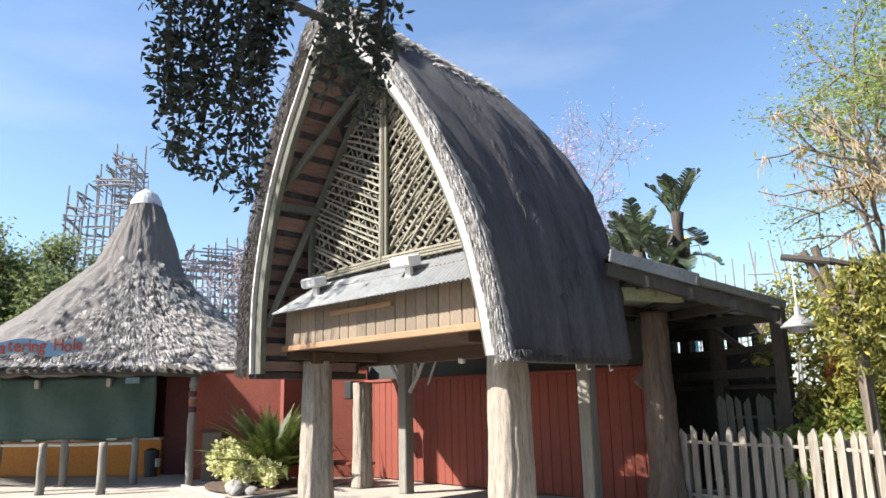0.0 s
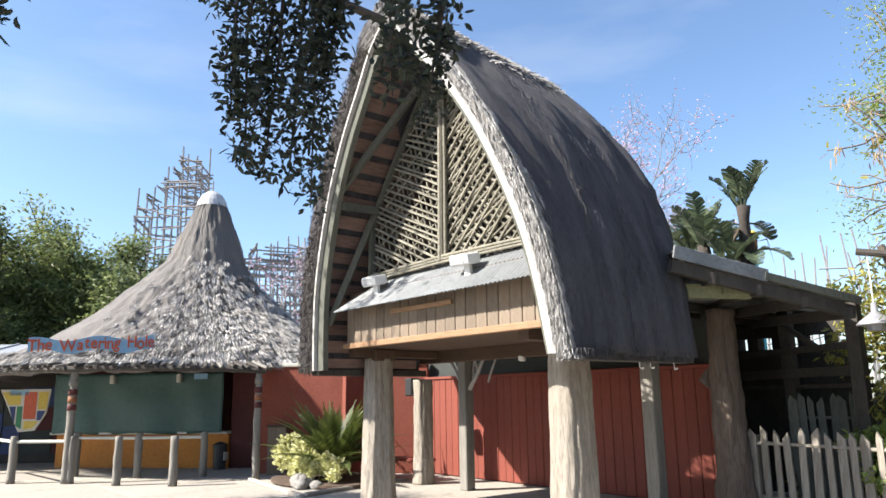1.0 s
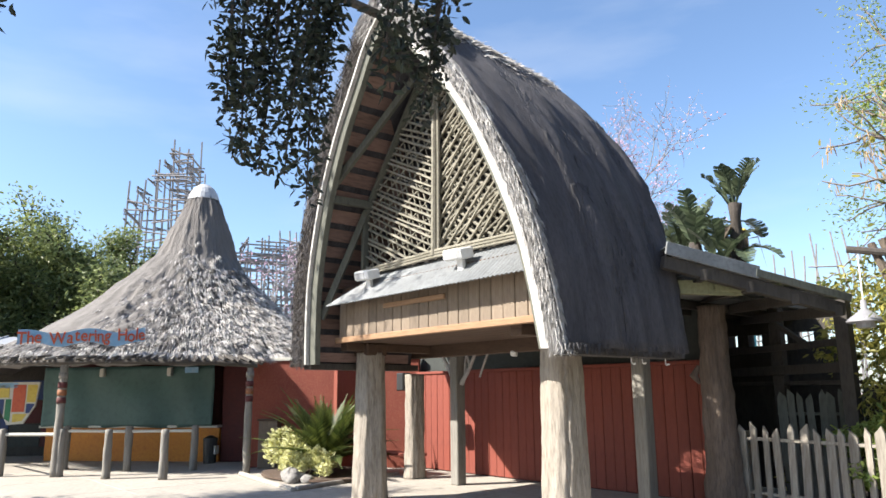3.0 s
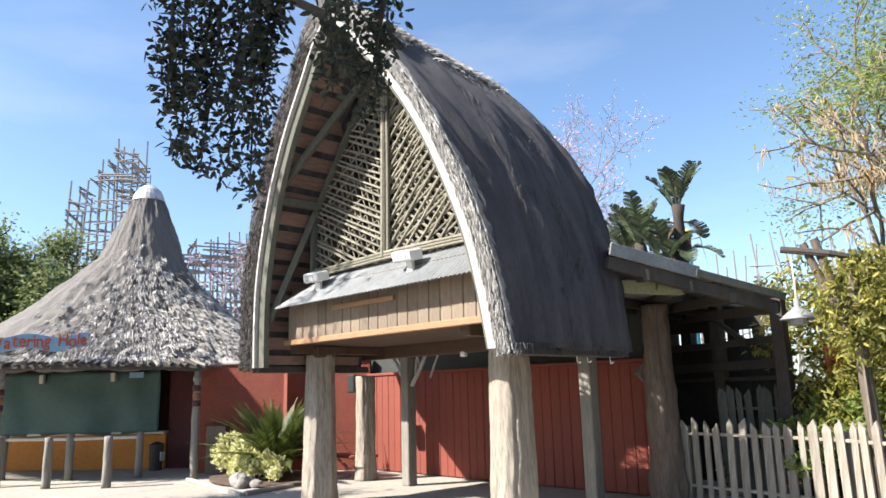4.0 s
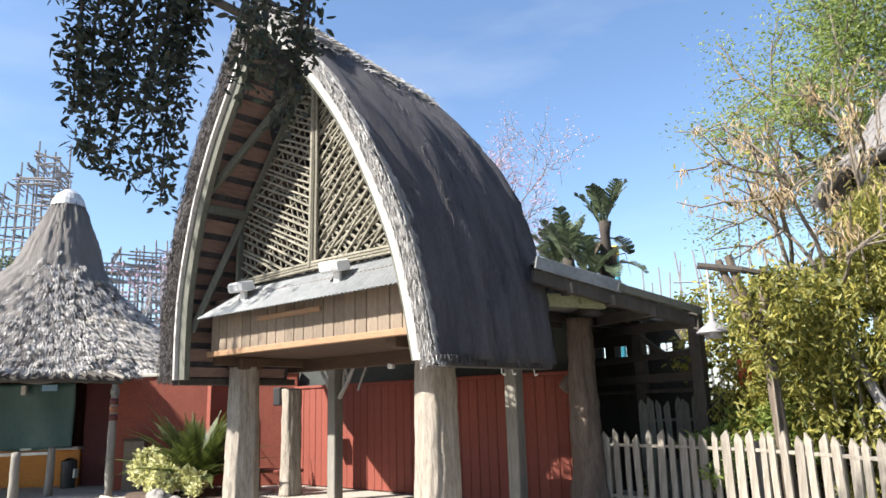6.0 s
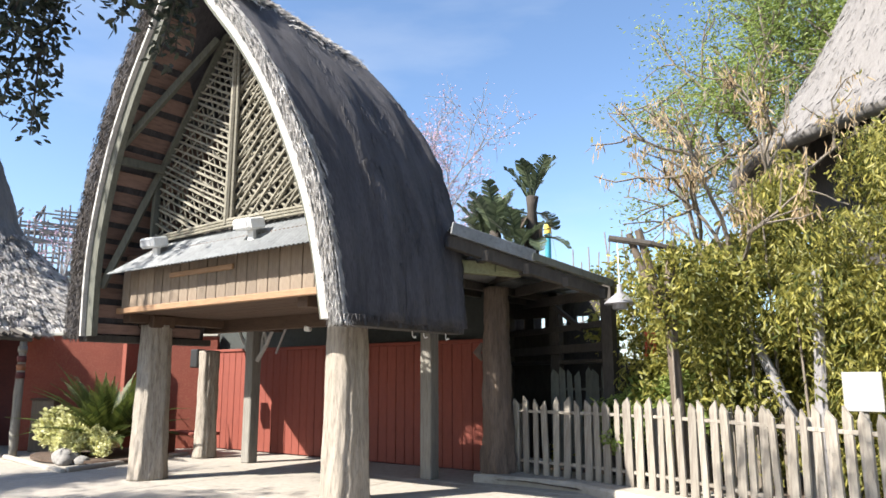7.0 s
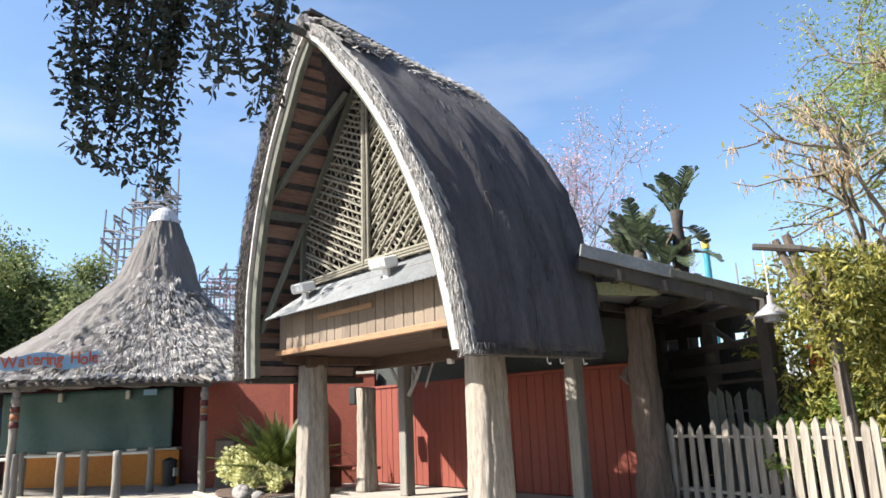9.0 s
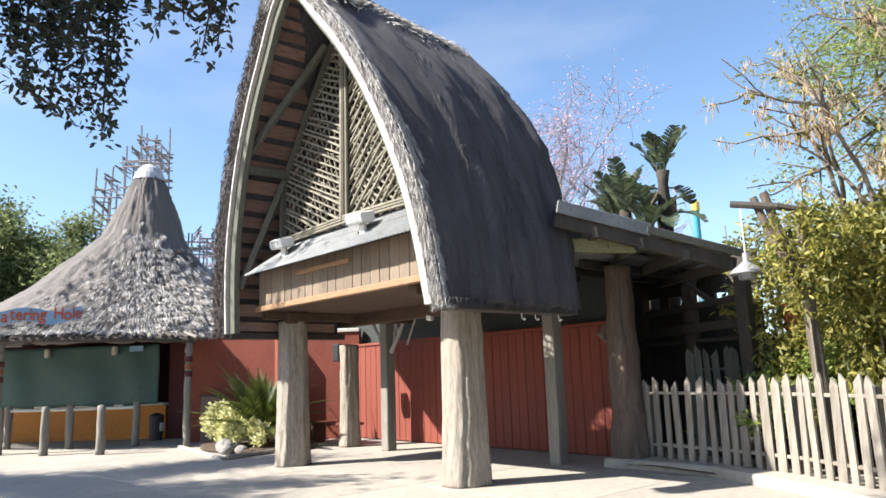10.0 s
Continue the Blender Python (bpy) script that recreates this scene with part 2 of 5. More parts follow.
def tube(points, radii, sides=8, wobble=0.0, rng=random):
    """(verts, faces) of a tapered tube along points."""
    verts, faces = [], []
    pts = [Vector(p) for p in points]
    for i, p in enumerate(pts):
        d = pts[min(i + 1, len(pts) - 1)] - pts[max(i - 1, 0)]
        d = d.normalized() if d.length > 1e-6 else Vector((0, 0, 1))
        u = d.cross(Vector((0.31, 0.95, 0.05))).normalized()
        if u.length < 0.1:
            u = d.cross(Vector((1, 0, 0))).normalized()
        v = d.cross(u)
        for k in range(sides):
            t = 2 * math.pi * k / sides
            r = radii[i] * (1 + wobble * (rng.random() - 0.5))
            verts.append(p + r * (math.cos(t) * u + math.sin(t) * v))
    for i in range(len(pts) - 1):
        for k in range(sides):
            k2 = (k + 1) % sides
            faces.append((i * sides + k, i * sides + k2, (i + 1) * sides + k2, (i + 1) * sides + k))
    faces.append(tuple(reversed(range(sides))))
    faces.append(tuple(range((len(pts) - 1) * sides, len(pts) * sides)))
    return verts, faces


def merge(*meshes):
    verts, faces = [], []
    for v, f in meshes:
        o = len(verts)
        verts += v
        faces += [tuple(i + o for i in g) for g in f]
    return verts, faces


def round_post(p, r, h, top=None, sides=20, rows=14, rough=0.02, seed=0, flare=0.0, crease=0.0, flat=None):
    """A carved or natural round post with an uneven face; its cap is slightly domed."""
    verts, faces = [], []
    for j in range(rows + 1):
        f = j / rows
        rr = r + ((top or r) - r) * f + flare * (1 - f) ** 6
        for k in range(sides):
            t = 2 * math.pi * k / sides
            q = Vector((math.cos(t) * 2, math.sin(t) * 2, f * h * 1.2 + seed * 7))
            e = rough * noise.noise(q * 1.6) + 0.5 * rough * noise.noise(q * 5)
            bend = 0.07 * math.sin(f * 5 + seed) + 0.03 * math.sin(f * 23 + seed) + 0.06 * noise.noise(Vector((f * 30, seed, 0)))
            e -= crease * math.exp(-(math.sin(t + 0.74 + bend) ** 2) / 0.004) * (math.cos(t + 0.74) > 0)
            if flat:  # a flat face from the crease to the side, shaped to fall into shade
                mid, half = (flat[0] + flat[1]) / 2, (flat[1] - flat[0]) / 2
                turn = (t - mid + bend + math.pi) % (2 * math.pi) - math.pi
                if abs(turn) < half:
                    e += rr * (math.cos(half) / math.cos(turn) - 1)
            verts.append((p[0] + (rr + e) * math.cos(t), p[1] + (rr + e) * math.sin(t), p[2] + f * h))
    for j in range(rows):
        for k in range(sides):
            k2 = (k + 1) % sides
            faces.append((j * sides + k, j * sides + k2, (j + 1) * sides + k2, (j + 1) * sides + k))
    verts.append((p[0], p[1], p[2] + h + 0.015))
    c, o = len(verts) - 1, rows * sides
    faces += [(o + k, o + (k + 1) % sides, c) for k in range(sides)]
    verts.append((p[0], p[1], p[2]))
    faces += [((k + 1) % sides, k, c + 1) for k in range(sides)]
    return verts, faces


def leaves(points, size, rng, up=0.3, narrow=0.4, hang=0.0, spread=0.0):
    """(verts, faces) of folded leaves, one at each point."""
    n = len(points)
    p = np.asarray(points, float) + rng.normal(0, spread + 1e-9, (n, 3))
    d = rng.normal(0, 1, (n, 3))
    d[:, 2] = d[:, 2] * 0.6 + up - hang * 2
    d /= np.linalg.norm(d, axis=1, keepdims=True)
    s = rng.normal(0, 1, (n, 3))
    s -= (s * d).sum(1, keepdims=True) * d
    s /= np.linalg.norm(s, axis=1, keepdims=True)
    t = np.cross(d, s)
    ln = size * rng.uniform(0.65, 1.25, (n, 1))
    w = ln * narrow * 0.5
    lo, hi = p + d * ln * 0.3, p + d * ln * 0.7
    v = np.stack([p, lo + s * w * 0.9 + t * w * 0.3, hi + s * w * 0.8 + t * w * 0.3, p + d * ln, hi - s * w * 0.8 + t * w * 0.3, lo - s * w * 0.9 + t * w * 0.3], 1).reshape(-1, 3)
    i = np.arange(n)[:, None] * 6
    f = np.concatenate([i + np.array([[0, 1, 2, 3]]), i + np.array([[0, 3, 4, 5]])], 0)
    return v.tolist(), f.tolist()


def clumps(centres, radius, count, rng, flat=0.8):
    """Points in uneven clumps round the centres."""
    c = np.asarray(centres, float)
    k = rng.integers(0, len(c), count)
    d = rng.normal(0, 1, (count, 3))
    d /= np.linalg.norm(d, axis=1, keepdims=True)
    r = radius * rng.uniform(0.3, 1, (count, 1)) ** 0.6
    d[:, 2] *= flat
    return c[k] + d * r


def branch(start, way, length, radius, depth, rng, out, tips, bend=0.35, fork=3, lift=0.1, thin=0.62):
    """Grows limbs: tubes go to out, the ends of the twigs to tips."""
    p, d = Vector(start), Vector(way).normalized()
    pts, rad = [p.copy()], [radius]
    steps = 4
    for i in range(steps):
        d = (d + Vector(rng.normal(0, bend * 0.4, 3)) + Vector((0, 0, lift * 0.4))).normalized()
        p = p + d * length / steps
        pts.append(p.copy())
        rad.append(radius * (1 - 0.4 * (i + 1) / steps))
        if depth <= 1:
            tips.append(p.copy())
    out.append(tube(pts, rad, 6 if radius > 0.02 else 4))
    if depth > 0:
        for k in range(fork):
            q = pts[-1] if k == 0 else pts[rng.integers(2, steps + 1)]
            nd = (d + Vector(rng.normal(0, bend * 1.8, 3))).normalized()
            branch(q, nd, length * rng.uniform(0.55, 0.8), radius * thin, depth - 1, rng, out, tips, bend, fork, lift, thin)


# ---- ground ----
def make_ground():
    bm = bmesh.new()
    bmesh.ops.create_grid(bm, x_segments=40, y_segments=40, size=400)
    for v in bm.verts:
        v.co.z = -0.03
    tagged(part("ground", bm, M["ground"]), "pale worn concrete ground reaching far off", "ground", kind="structure")
    pave = thing("pavement", "pale sunlit concrete pavement slabs with dark joints", "pavement", kind="structure")
    size = 2.4
    slab = box(-size / 2 + 0.006, -size / 2 + 0.006, -0.08, size / 2 - 0.006, size / 2 - 0.006, 0, 0.006)
    first = part("slab", slab, M["concrete"], pave)
    first.matrix_basis = pose(-10.2, 3.0, 0)
    for i in range(-6, 6):
        for j in range(-3, 4):
            if (i, j) != (0, 0):
                share("slab", first.data, pave, pose(-10.2 + i * size, 3.0 + j * size, 0.0005 * ((i * 7 + j * 3) % 4)))


make_ground()

# ---- thatched gate ----
XC = -7.55
PROFILE = [(2.50, 2.10), (2.41, 2.78), (2.29, 3.36), (2.06, 4.01), (1.71, 4.76), (1.25, 5.48), (0.71, 6.14), (0.37, 6.55), (0.0, 6.84)]


def half_width(z):
    for (w0, z0), (w1, z1) in zip(PROFILE, PROFILE[1:]):
        if z <= z1:
            return w0 + (w1 - w0) * (z - z0) / (z1 - z0)
    return 0.0


def arch(f, out=0.0):
    """A point of the arch at f from -1 (left foot) over 0 (ridge) to 1 (right foot), out metres beyond the rafters: x from the middle, z."""
    n = (1 - abs(f)) * (len(PROFILE) - 1)
    i = min(int(n), len(PROFILE) - 2)
    g = n - i

    def cat(k):
        a, b, c, d = (PROFILE[max(i - 1, 0)][k], PROFILE[i][k], PROFILE[i + 1][k], PROFILE[min(i + 2, len(PROFILE) - 1)][k])
        return 0.5 * (2 * b + (c - a) * g + (2 * a - 5 * b + 4 * c - d) * g * g + (3 * b - a - 3 * c + d) * g ** 3)

    w, z = max(cat(0), 0.0), cat(1)
    up = (z - 2.1) / 4.74
    out *= 1.0 if f > 0 else 1.35
    w2, z2 = w + out * (1.15 - 0.75 * up ** 3) * min(1.0, w / 0.35 + 0.25), z + out * 0.85 * up ** 2
    return math.copysign(w2, f) if abs(f) > 1e-6 else 0.0, z2


GABLE = [(1.84, 3.3), (1.83, 4.36), (1.72, 4.62), (0.64, 5.98), (0.2, 6.5)]


def lattice_width(z):
    for (w0, z0), (w1, z1) in zip(GABLE, GABLE[1:]):
        if z <= z1:
            return w0 + (w1 - w0) * (z - z0) / (z1 - z0)
    return 0.0


def front_y(z):
    return 5.68 - 0.42 * (z - 2.1) / 4.74


def rear_y(z):
    return 7.78 + 0.40 * (z - 2.1) / 4.74


def thatch_grid(out, nu, nv, rough):
    verts = []
    for i in range(nu + 1):
        f = -1 + 2 * i / nu
        for j in range(nv + 1):
            g = j / nv
            x, z = arch(f, out * (0.62 + 0.38 * min(1.0, g / 0.35)) if rough and f > 0 else out)
            y = front_y(z) + (rear_y(z) - front_y(z)) * g
            sag = 0.34 * g * max(0, (z - 4.5) / 2.5)
            q = Vector((x * 1.5, y * 3.5, z * 0.7))
            e = rough * (noise.noise(q) + 0.5 * noise.noise(q * 2.7))
            edge = rough * 1.2 * noise.noise(Vector((x * 5, z * 5, j))) if j in (0, nv) else 0
            lx = math.copysign(1, f) * (0.9 if abs(f) > 0.15 else 0.3)
            verts.append((XC + x + e * lx, y + edge, z - sag + e * 0.5 - (0.05 * abs(noise.noise(Vector((y * 6, 3, x)))) if i in (0, nu) else 0)))
    return verts


def set_uv(ob, us):
    """us: (u, v) for each vertex."""
    layer = ob.data.uv_layers.new(name="UVMap")
    idx = np.zeros(len(ob.data.loops), int)
    ob.data.loops.foreach_get("vertex_index", idx)
    layer.data.foreach_set("uv", np.asarray(us, float)[idx].ravel())


def make_gate_roof():
    gate = thing("thatched_gate", "tall arched entrance gate with thick grey thatch and lattice gable", "gate", (0, 0, 0))
    nu, nv = 72, 36
    outer, inner = thatch_grid(0.31, nu, nv, 0.05), thatch_grid(0.06, nu, nv, 0.0)
    n = len(outer)
    faces = []
    ix = lambda i, j: i * (nv + 1) + j  # noqa: E731
    for i in range(nu):
        for j in range(nv):
            faces.append((ix(i, j), ix(i, j + 1), ix(i + 1, j + 1), ix(i + 1, j)))
            faces.append((n + ix(i, j), n + ix(i + 1, j), n + ix(i + 1, j + 1), n + ix(i, j + 1)))
        for j in (0, nv):
            a, b = ix(i, j), ix(i + 1, j)
            faces.append((a, b, n + b, n + a) if j == 0 else (b, a, n + a, n + b))
    for j in range(nv):
        for i in (0, nu):
            a, b = ix(i, j), ix(i, j + 1)
            faces.append((b, a, n + a, n + b) if i == 0 else (a, b, n + b, n + a))
    ob = smooth(part("thatch", (outer + inner, faces), M["thatch"], gate, "thick grey weathered thatch with streaks, coloured darker for shade"))
    uv = [(v[1], abs(-1 + 2 * (k // (nv + 1)) / nu) * 6.0) for k, v in enumerate(outer)]
    set_uv(ob, uv + uv)
    rng = np.random.default_rng(3)
    # straw ends: along the front rim, over the flank and on the ridge
    rims = {-1: [], 1: []}
    for k in range(20000):
        f = rng.uniform(-1, 1)
        o = rng.uniform(0.04, 0.2 if f > 0 else 0.32)
        x, z = arch(f, o)
        x2, z2 = arch(min(1, abs(f) + rng.uniform(0.01, 0.05)) * math.copysign(1, f), o + rng.uniform(-0.02, 0.05))
        y = front_y(z) + rng.uniform(-0.035, 0.02)
        a = Vector((XC + x, y, z))
        d = Vector((x2 - x + rng.normal(0, 0.02), rng.normal(-0.02, 0.02), z2 - z - 0.05))
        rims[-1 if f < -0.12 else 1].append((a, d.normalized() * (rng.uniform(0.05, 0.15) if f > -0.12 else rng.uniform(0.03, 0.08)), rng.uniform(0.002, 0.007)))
    for k in range(4200):
        f = rng.uniform(0.0, 1)
        x, z = arch(f, 0.2)
        x2, z2 = arch(min(1, f + 0.04), 0.22)
        reach = max(0.01, (0.045 + 0.09 * noise.noise(Vector((f * 26.0, 1.7, 0)))) * (1.2 - 0.9 * f))
        y = front_y(z) + abs(rng.normal(0, 1)) * reach
        d = Vector((x2 - x + 0.01, rng.normal(0.04, 0.04), z2 - z - 0.03))
        rims[1].append((Vector((XC + x + 0.015, y, z)), d.normalized() * rng.uniform(0.06, 0.17), rng.uniform(0.003, 0.009)))
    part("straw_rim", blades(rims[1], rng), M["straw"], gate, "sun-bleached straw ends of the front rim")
    # left of the ridge the rim straw is a darker brown
    part("straw_rim", blades(rims[-1], rng), M["brown_straw"], gate, "dark brown straw ends of the left front rim")
    cover = []
    for k in range(2600):
        f = rng.uniform(0.0, 1) if k % 4 else rng.uniform(-1, 0)
        g = rng.uniform(0.3, 1)
        x, z = arch(f, 0.31)
        x2, z2 = arch(math.copysign(min(1, abs(f) + 0.04), f if f else 1), 0.31 + rng.uniform(-0.03, 0.0))
        y = front_y(z) + (rear_y(z) - front_y(z)) * g
        d = Vector((x2 - x, rng.normal(0, 0.012), z2 - z - 0.02))
        cover.append((Vector((XC + x, y, z - 0.34 * g * max(0, (z - 4.5) / 2.5))), d.normalized() * rng.uniform(0.08, 0.22), rng.uniform(0.002, 0.006)))
    for k in range(2600):
        g = rng.uniform(0, 1)
        x, z = arch(rng.uniform(0.93, 1.0) * (1 if k % 3 else -1), rng.uniform(0.08, 0.32))
        z = 2.14
        y = front_y(z) + (rear_y(z) - front_y(z)) * g
        cover.append((Vector((XC + x, y, z)), Vector((rng.normal(0, 0.02), rng.normal(0, 0.03), -0.1)) * rng.uniform(0.5, 1.4), rng.uniform(0.004, 0.01)))
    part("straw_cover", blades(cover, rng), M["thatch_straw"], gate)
    cap = []
    for k in range(12000):
        g = rng.uniform(0, 1)
        f = abs(rng.normal(0.085 + 0.05 * noise.noise(Vector((g * 7, 0, 4.4))), 0.05)) if k % 4 else rng.normal(-0.05, 0.06)
        x, z = arch(f, 0.31)
        y = front_y(z) + (rear_y(z) - front_y(z)) * g
        d = Vector((math.copysign(1, f) * 0.8 + rng.normal(0, 0.3), rng.normal(0, 0.3), -0.5 + rng.normal(0, 0.15)))
        cap.append((Vector((XC + x, y, z - 0.01 - 0.32 * g)), d.normalized() * rng.uniform(0.06, 0.2), rng.uniform(0.005, 0.015)))
    part("ridge_straw", blades(cap, rng), M["straw"], gate, "tousled pale straw ridge capping")
    # ridge pole
    part("ridge_pole", tube([(XC, 4.45, 6.88), (XC, 5.3, 6.84), (XC, 8.0, 6.75)], [0.06, 0.065, 0.06], 10), M["dark_wood"], gate, "dark projecting ridge pole")
    part("ridge_board", beam((XC + 0.02, 5.25, 7.18), (XC + 0.02, 7.7, 6.85), 0.2, 0.06), M["dark_wood"], gate)
    # front rafters
    for side in (-1, 1):
        for nm, o0, o1, dy, mt in (("bargeboard", -0.05 if side > 0 else 0.0, 0.045 if side > 0 else 0.03, -0.03, M["white_trim"]), ("rafter", -0.12, -0.054 if side > 0 else -0.004, 0.03, M["green_wood"])):
            verts, faces, rows = [], [], 40
            for i in range(rows + 1):
                f = side * (1 - 0.99 * i / rows)
                for o, yy in ((o0, 0), (o1, 0), (o1, 0.09), (o0, 0.09)):
                    x, z = arch(f, o)
                    verts.append((XC + x, front_y(z) + dy + yy, z))
            for i in range(rows):
                for k in range(4):
                    a, b = i * 4 + k, i * 4 + (k + 1) % 4
                    faces.append((a, b, b + 4, a + 4) if side < 0 else (b, a, a + 4, b + 4))
            faces += [(0, 1, 2, 3), tuple(rows * 4 + k for k in (3, 2, 1, 0))]
            part(nm, (verts, faces), mt, gate)
        # rear frame of the lattice
        verts, faces, rows = [], [], 40
        for i in range(rows + 1):
            z = 3.4 + 3.0 * i / rows
            w = lattice_width(z)
            for o, yy in ((-0.035, 6.24), (0.035, 6.24), (0.035, 6.34), (-0.035, 6.34)):
                verts.append((XC + side * max(0.0, w + o), yy, z))
        for i in range(rows):
            for k in range(4):
                a, b = i * 4 + k, i * 4 + (k + 1) % 4
                faces.append((a, b, b + 4, a + 4) if side < 0 else (b, a, a + 4, b + 4))
        faces += [(0, 1, 2, 3), tuple(rows * 4 + k for k in (3, 2, 1, 0))]
        part("lattice_frame", (verts, faces), M["green_wood"], gate)
        # boards under the thatch
        for i in range(21):
            f0, f1 = side * (0.985 - i * 0.0455), side * (0.985 - i * 0.0455 - 0.03)
            (x0, z0), (x1, z1) = arch(f0, 0.045), arch(f1, 0.045)
            v = [(XC + x + (0 if k == 0 else -side * 0.025), y, z) for x, z in ((x0, z0), (x1, z1)) for y in (front_y(z0) + 0.06, rear_y(z0) - 0.1) for k in (0, 1)]
            fc = [(0, 1, 3, 2), (4, 6, 7, 5), (0, 4, 5, 1), (2, 3, 7, 6), (0, 2, 6, 4), (1, 5, 7, 3)]
            part("roof_board", (v, fc), M["red_batten"], gate)
        # ties and braces between the front rafter and the lattice frame
        x4, z4 = arch(side * 0.525, -0.08)
        part("tie", beam((XC + x4, front_y(z4) + 0.05, z4), (XC + side * 1.7, 6.3, z4 + 0.03), 0.09, 0.12), M["green_wood"], gate)
        part("brace", beam((XC + x4, front_y(z4) + 0.08, z4 + 0.15), (XC + side * 0.38, 6.2, 6.33), 0.08, 0.1), M["green_wood"], gate)
        x6, z6 = arch(side * 0.86, -0.06)
        part("brace", beam((XC + x6 * 0.99, 5.78, z6 - 0.05), (XC + side * 1.78, 6.28, z4 - 0.05), 0.08, 0.1), M["green_wood"], gate)
        part("eave_plate", beam((XC + side * 2.62, 5.75, 2.08), (XC + side * 2.62, 7.9, 2.08), 0.22, 0.1), M["dark_wood"], gate)
    return gate


def blades(items, rng):
    """(verts, faces) of thin straws from (start, way, width)."""
    verts, faces = [], []
    for a, d, w in items:
        s = d.cross(Vector(rng.normal(0, 1, 3))).normalized() * w
        o = len(verts)
        verts += [a - s, a + s, a + d * 0.6 + s * 0.8, a + d + s * 0.1]
        faces += [(o, o + 1, o + 2), (o, o + 2, o + 3)]
    return verts, faces


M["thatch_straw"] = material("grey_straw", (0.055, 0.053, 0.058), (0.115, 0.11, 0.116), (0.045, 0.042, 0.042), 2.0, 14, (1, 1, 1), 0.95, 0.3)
gate = make_gate_roof()


def make_gable(gate):
    """Lattice gable, awning and planked fascia."""
    y0, z0 = 6.30, 3.53
    part("mullion", tube([(XC - 0.02, y0 - 0.07, z0), (XC, y0 - 0.07, 5.2), (XC + 0.01, y0 - 0.07, 6.4)], [0.05, 0.045, 0.04], 8), M["slat"], gate)
    part("mullion", tube([(XC + 0.06, y0 - 0.05, z0), (XC + 0.07, y0 - 0.05, 5.0), (XC + 0.05, y0 - 0.05, 6.4)], [0.03, 0.03, 0.025], 7), M["slat"], gate)
    rng = random.Random(5)

    def clip(a, b):
        keep = [i / 40 for i in range(41) if (lambda p: p[1] > z0 and abs(p[0]) < lattice_width(p[1]) - 0.03)((a[0] + (b[0] - a[0]) * i / 40, a[1] + (b[1] - a[1]) * i / 40))]
        if len(keep) < 3:
            return None
        return [(a[0] + (b[0] - a[0]) * k, a[1] + (b[1] - a[1]) * k) for k in (keep[0], keep[-1])]

    for side in (-1, 1):
        for layer, step, slope, r, dy in ((0, 0.112 if side < 0 else 0.2, 0.46 if side < 0 else 0.92, 0.021, 0.0), (1, 0.42 if side < 0 else 0.13, 3.4 if side < 0 else -0.7, 0.014 if side < 0 else 0.021, 0.035), (2, 0.27 if side < 0 else 0.17, -0.5 if side < 0 else 0.5, 0.013 if side < 0 else 0.019, 0.02), (3, 0.5 if side < 0 else 0.19, 0.5 if side < 0 else -1.5, 0.016, 0.06)):
            z = z0 - 6.6
            while z < 7.4:
                zz = z + rng.uniform(-0.02, 0.02)
                seg = clip((side * 0.02, zz), (side * 2.4, zz + slope * 2.4 + rng.uniform(-0.05, 0.05)))
                if seg:
                    (xa, za), (xb, zb) = seg
                    m = ((xa + xb) / 2, (za + zb) / 2 + rng.uniform(-0.02, 0.02))
                    part("slat", tube([(XC + xa, y0 + dy, za), (XC + m[0], y0 + dy - 0.01, m[1]), (XC + xb, y0 + dy, zb)], [r * rng.uniform(0.8, 1.1)] * 3, 5), M["slat"], gate)
                z += step * rng.uniform(0.85, 1.15)
    for k in range(3):
        part("sill_pole", tube([(XC - 1.82, y0 - 0.06, z0 - 0.05 + 0.04 * k), (XC, y0 - 0.08, z0 - 0.02 + 0.042 * k), (XC + 1.8, y0 - 0.05, z0 - 0.03 + 0.04 * k)], [0.022, 0.024, 0.02], 6), M["slat"], gate)
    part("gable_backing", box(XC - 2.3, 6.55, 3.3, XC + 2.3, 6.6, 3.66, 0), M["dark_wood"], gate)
    # corrugated awning
    verts, faces, n, rows = [], [], 260, 3
    for i in range(n + 1):
        f = i / n
        for j in range(rows + 1):
            g = j / rows
            x = (-9.66 + 0.55 * g) + (4.5 - 0.75 * g) * f
            verts.append((x, 5.745 + 0.575 * g, 2.985 + 0.50 * g + 0.009 * math.sin(2 * math.pi * x / 0.076)))
    k = rows + 1
    faces = [(i * k + j, (i + 1) * k + j, (i + 1) * k + j + 1, i * k + j + 1) for i in range(n) for j in range(rows)]
    ob = part("awning", (verts, faces), M["metal"], gate, "corrugated galvanised metal awning")
    so = ob.modifiers.new("thickness", "SOLIDIFY")
    so.thickness, so.offset = 0.012, -1
    # Added dark sheet behind the lattice; its low edge cuts sun off the trunk.
    part("gable_blocker", ([(XC + sx * half_width(z) * 0.97, y, z) for z in (3.32, 4.2, 4.7, 5.6, 6.3, 6.7) for y in (7.5, 7.55) for sx in (-1, 1)],
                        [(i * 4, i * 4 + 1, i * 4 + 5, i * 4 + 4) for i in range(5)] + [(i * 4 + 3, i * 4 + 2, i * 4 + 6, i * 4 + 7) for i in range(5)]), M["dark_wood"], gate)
    # planked fascia
    x, k = -9.74, 0
    plank = part("plank", box(-0.098, 0, 2.5, 0.098, 0.03, 3.06, 0.006), M["plank"], gate)
    plank.matrix_basis = pose(x + 0.1, 6.06, 0)
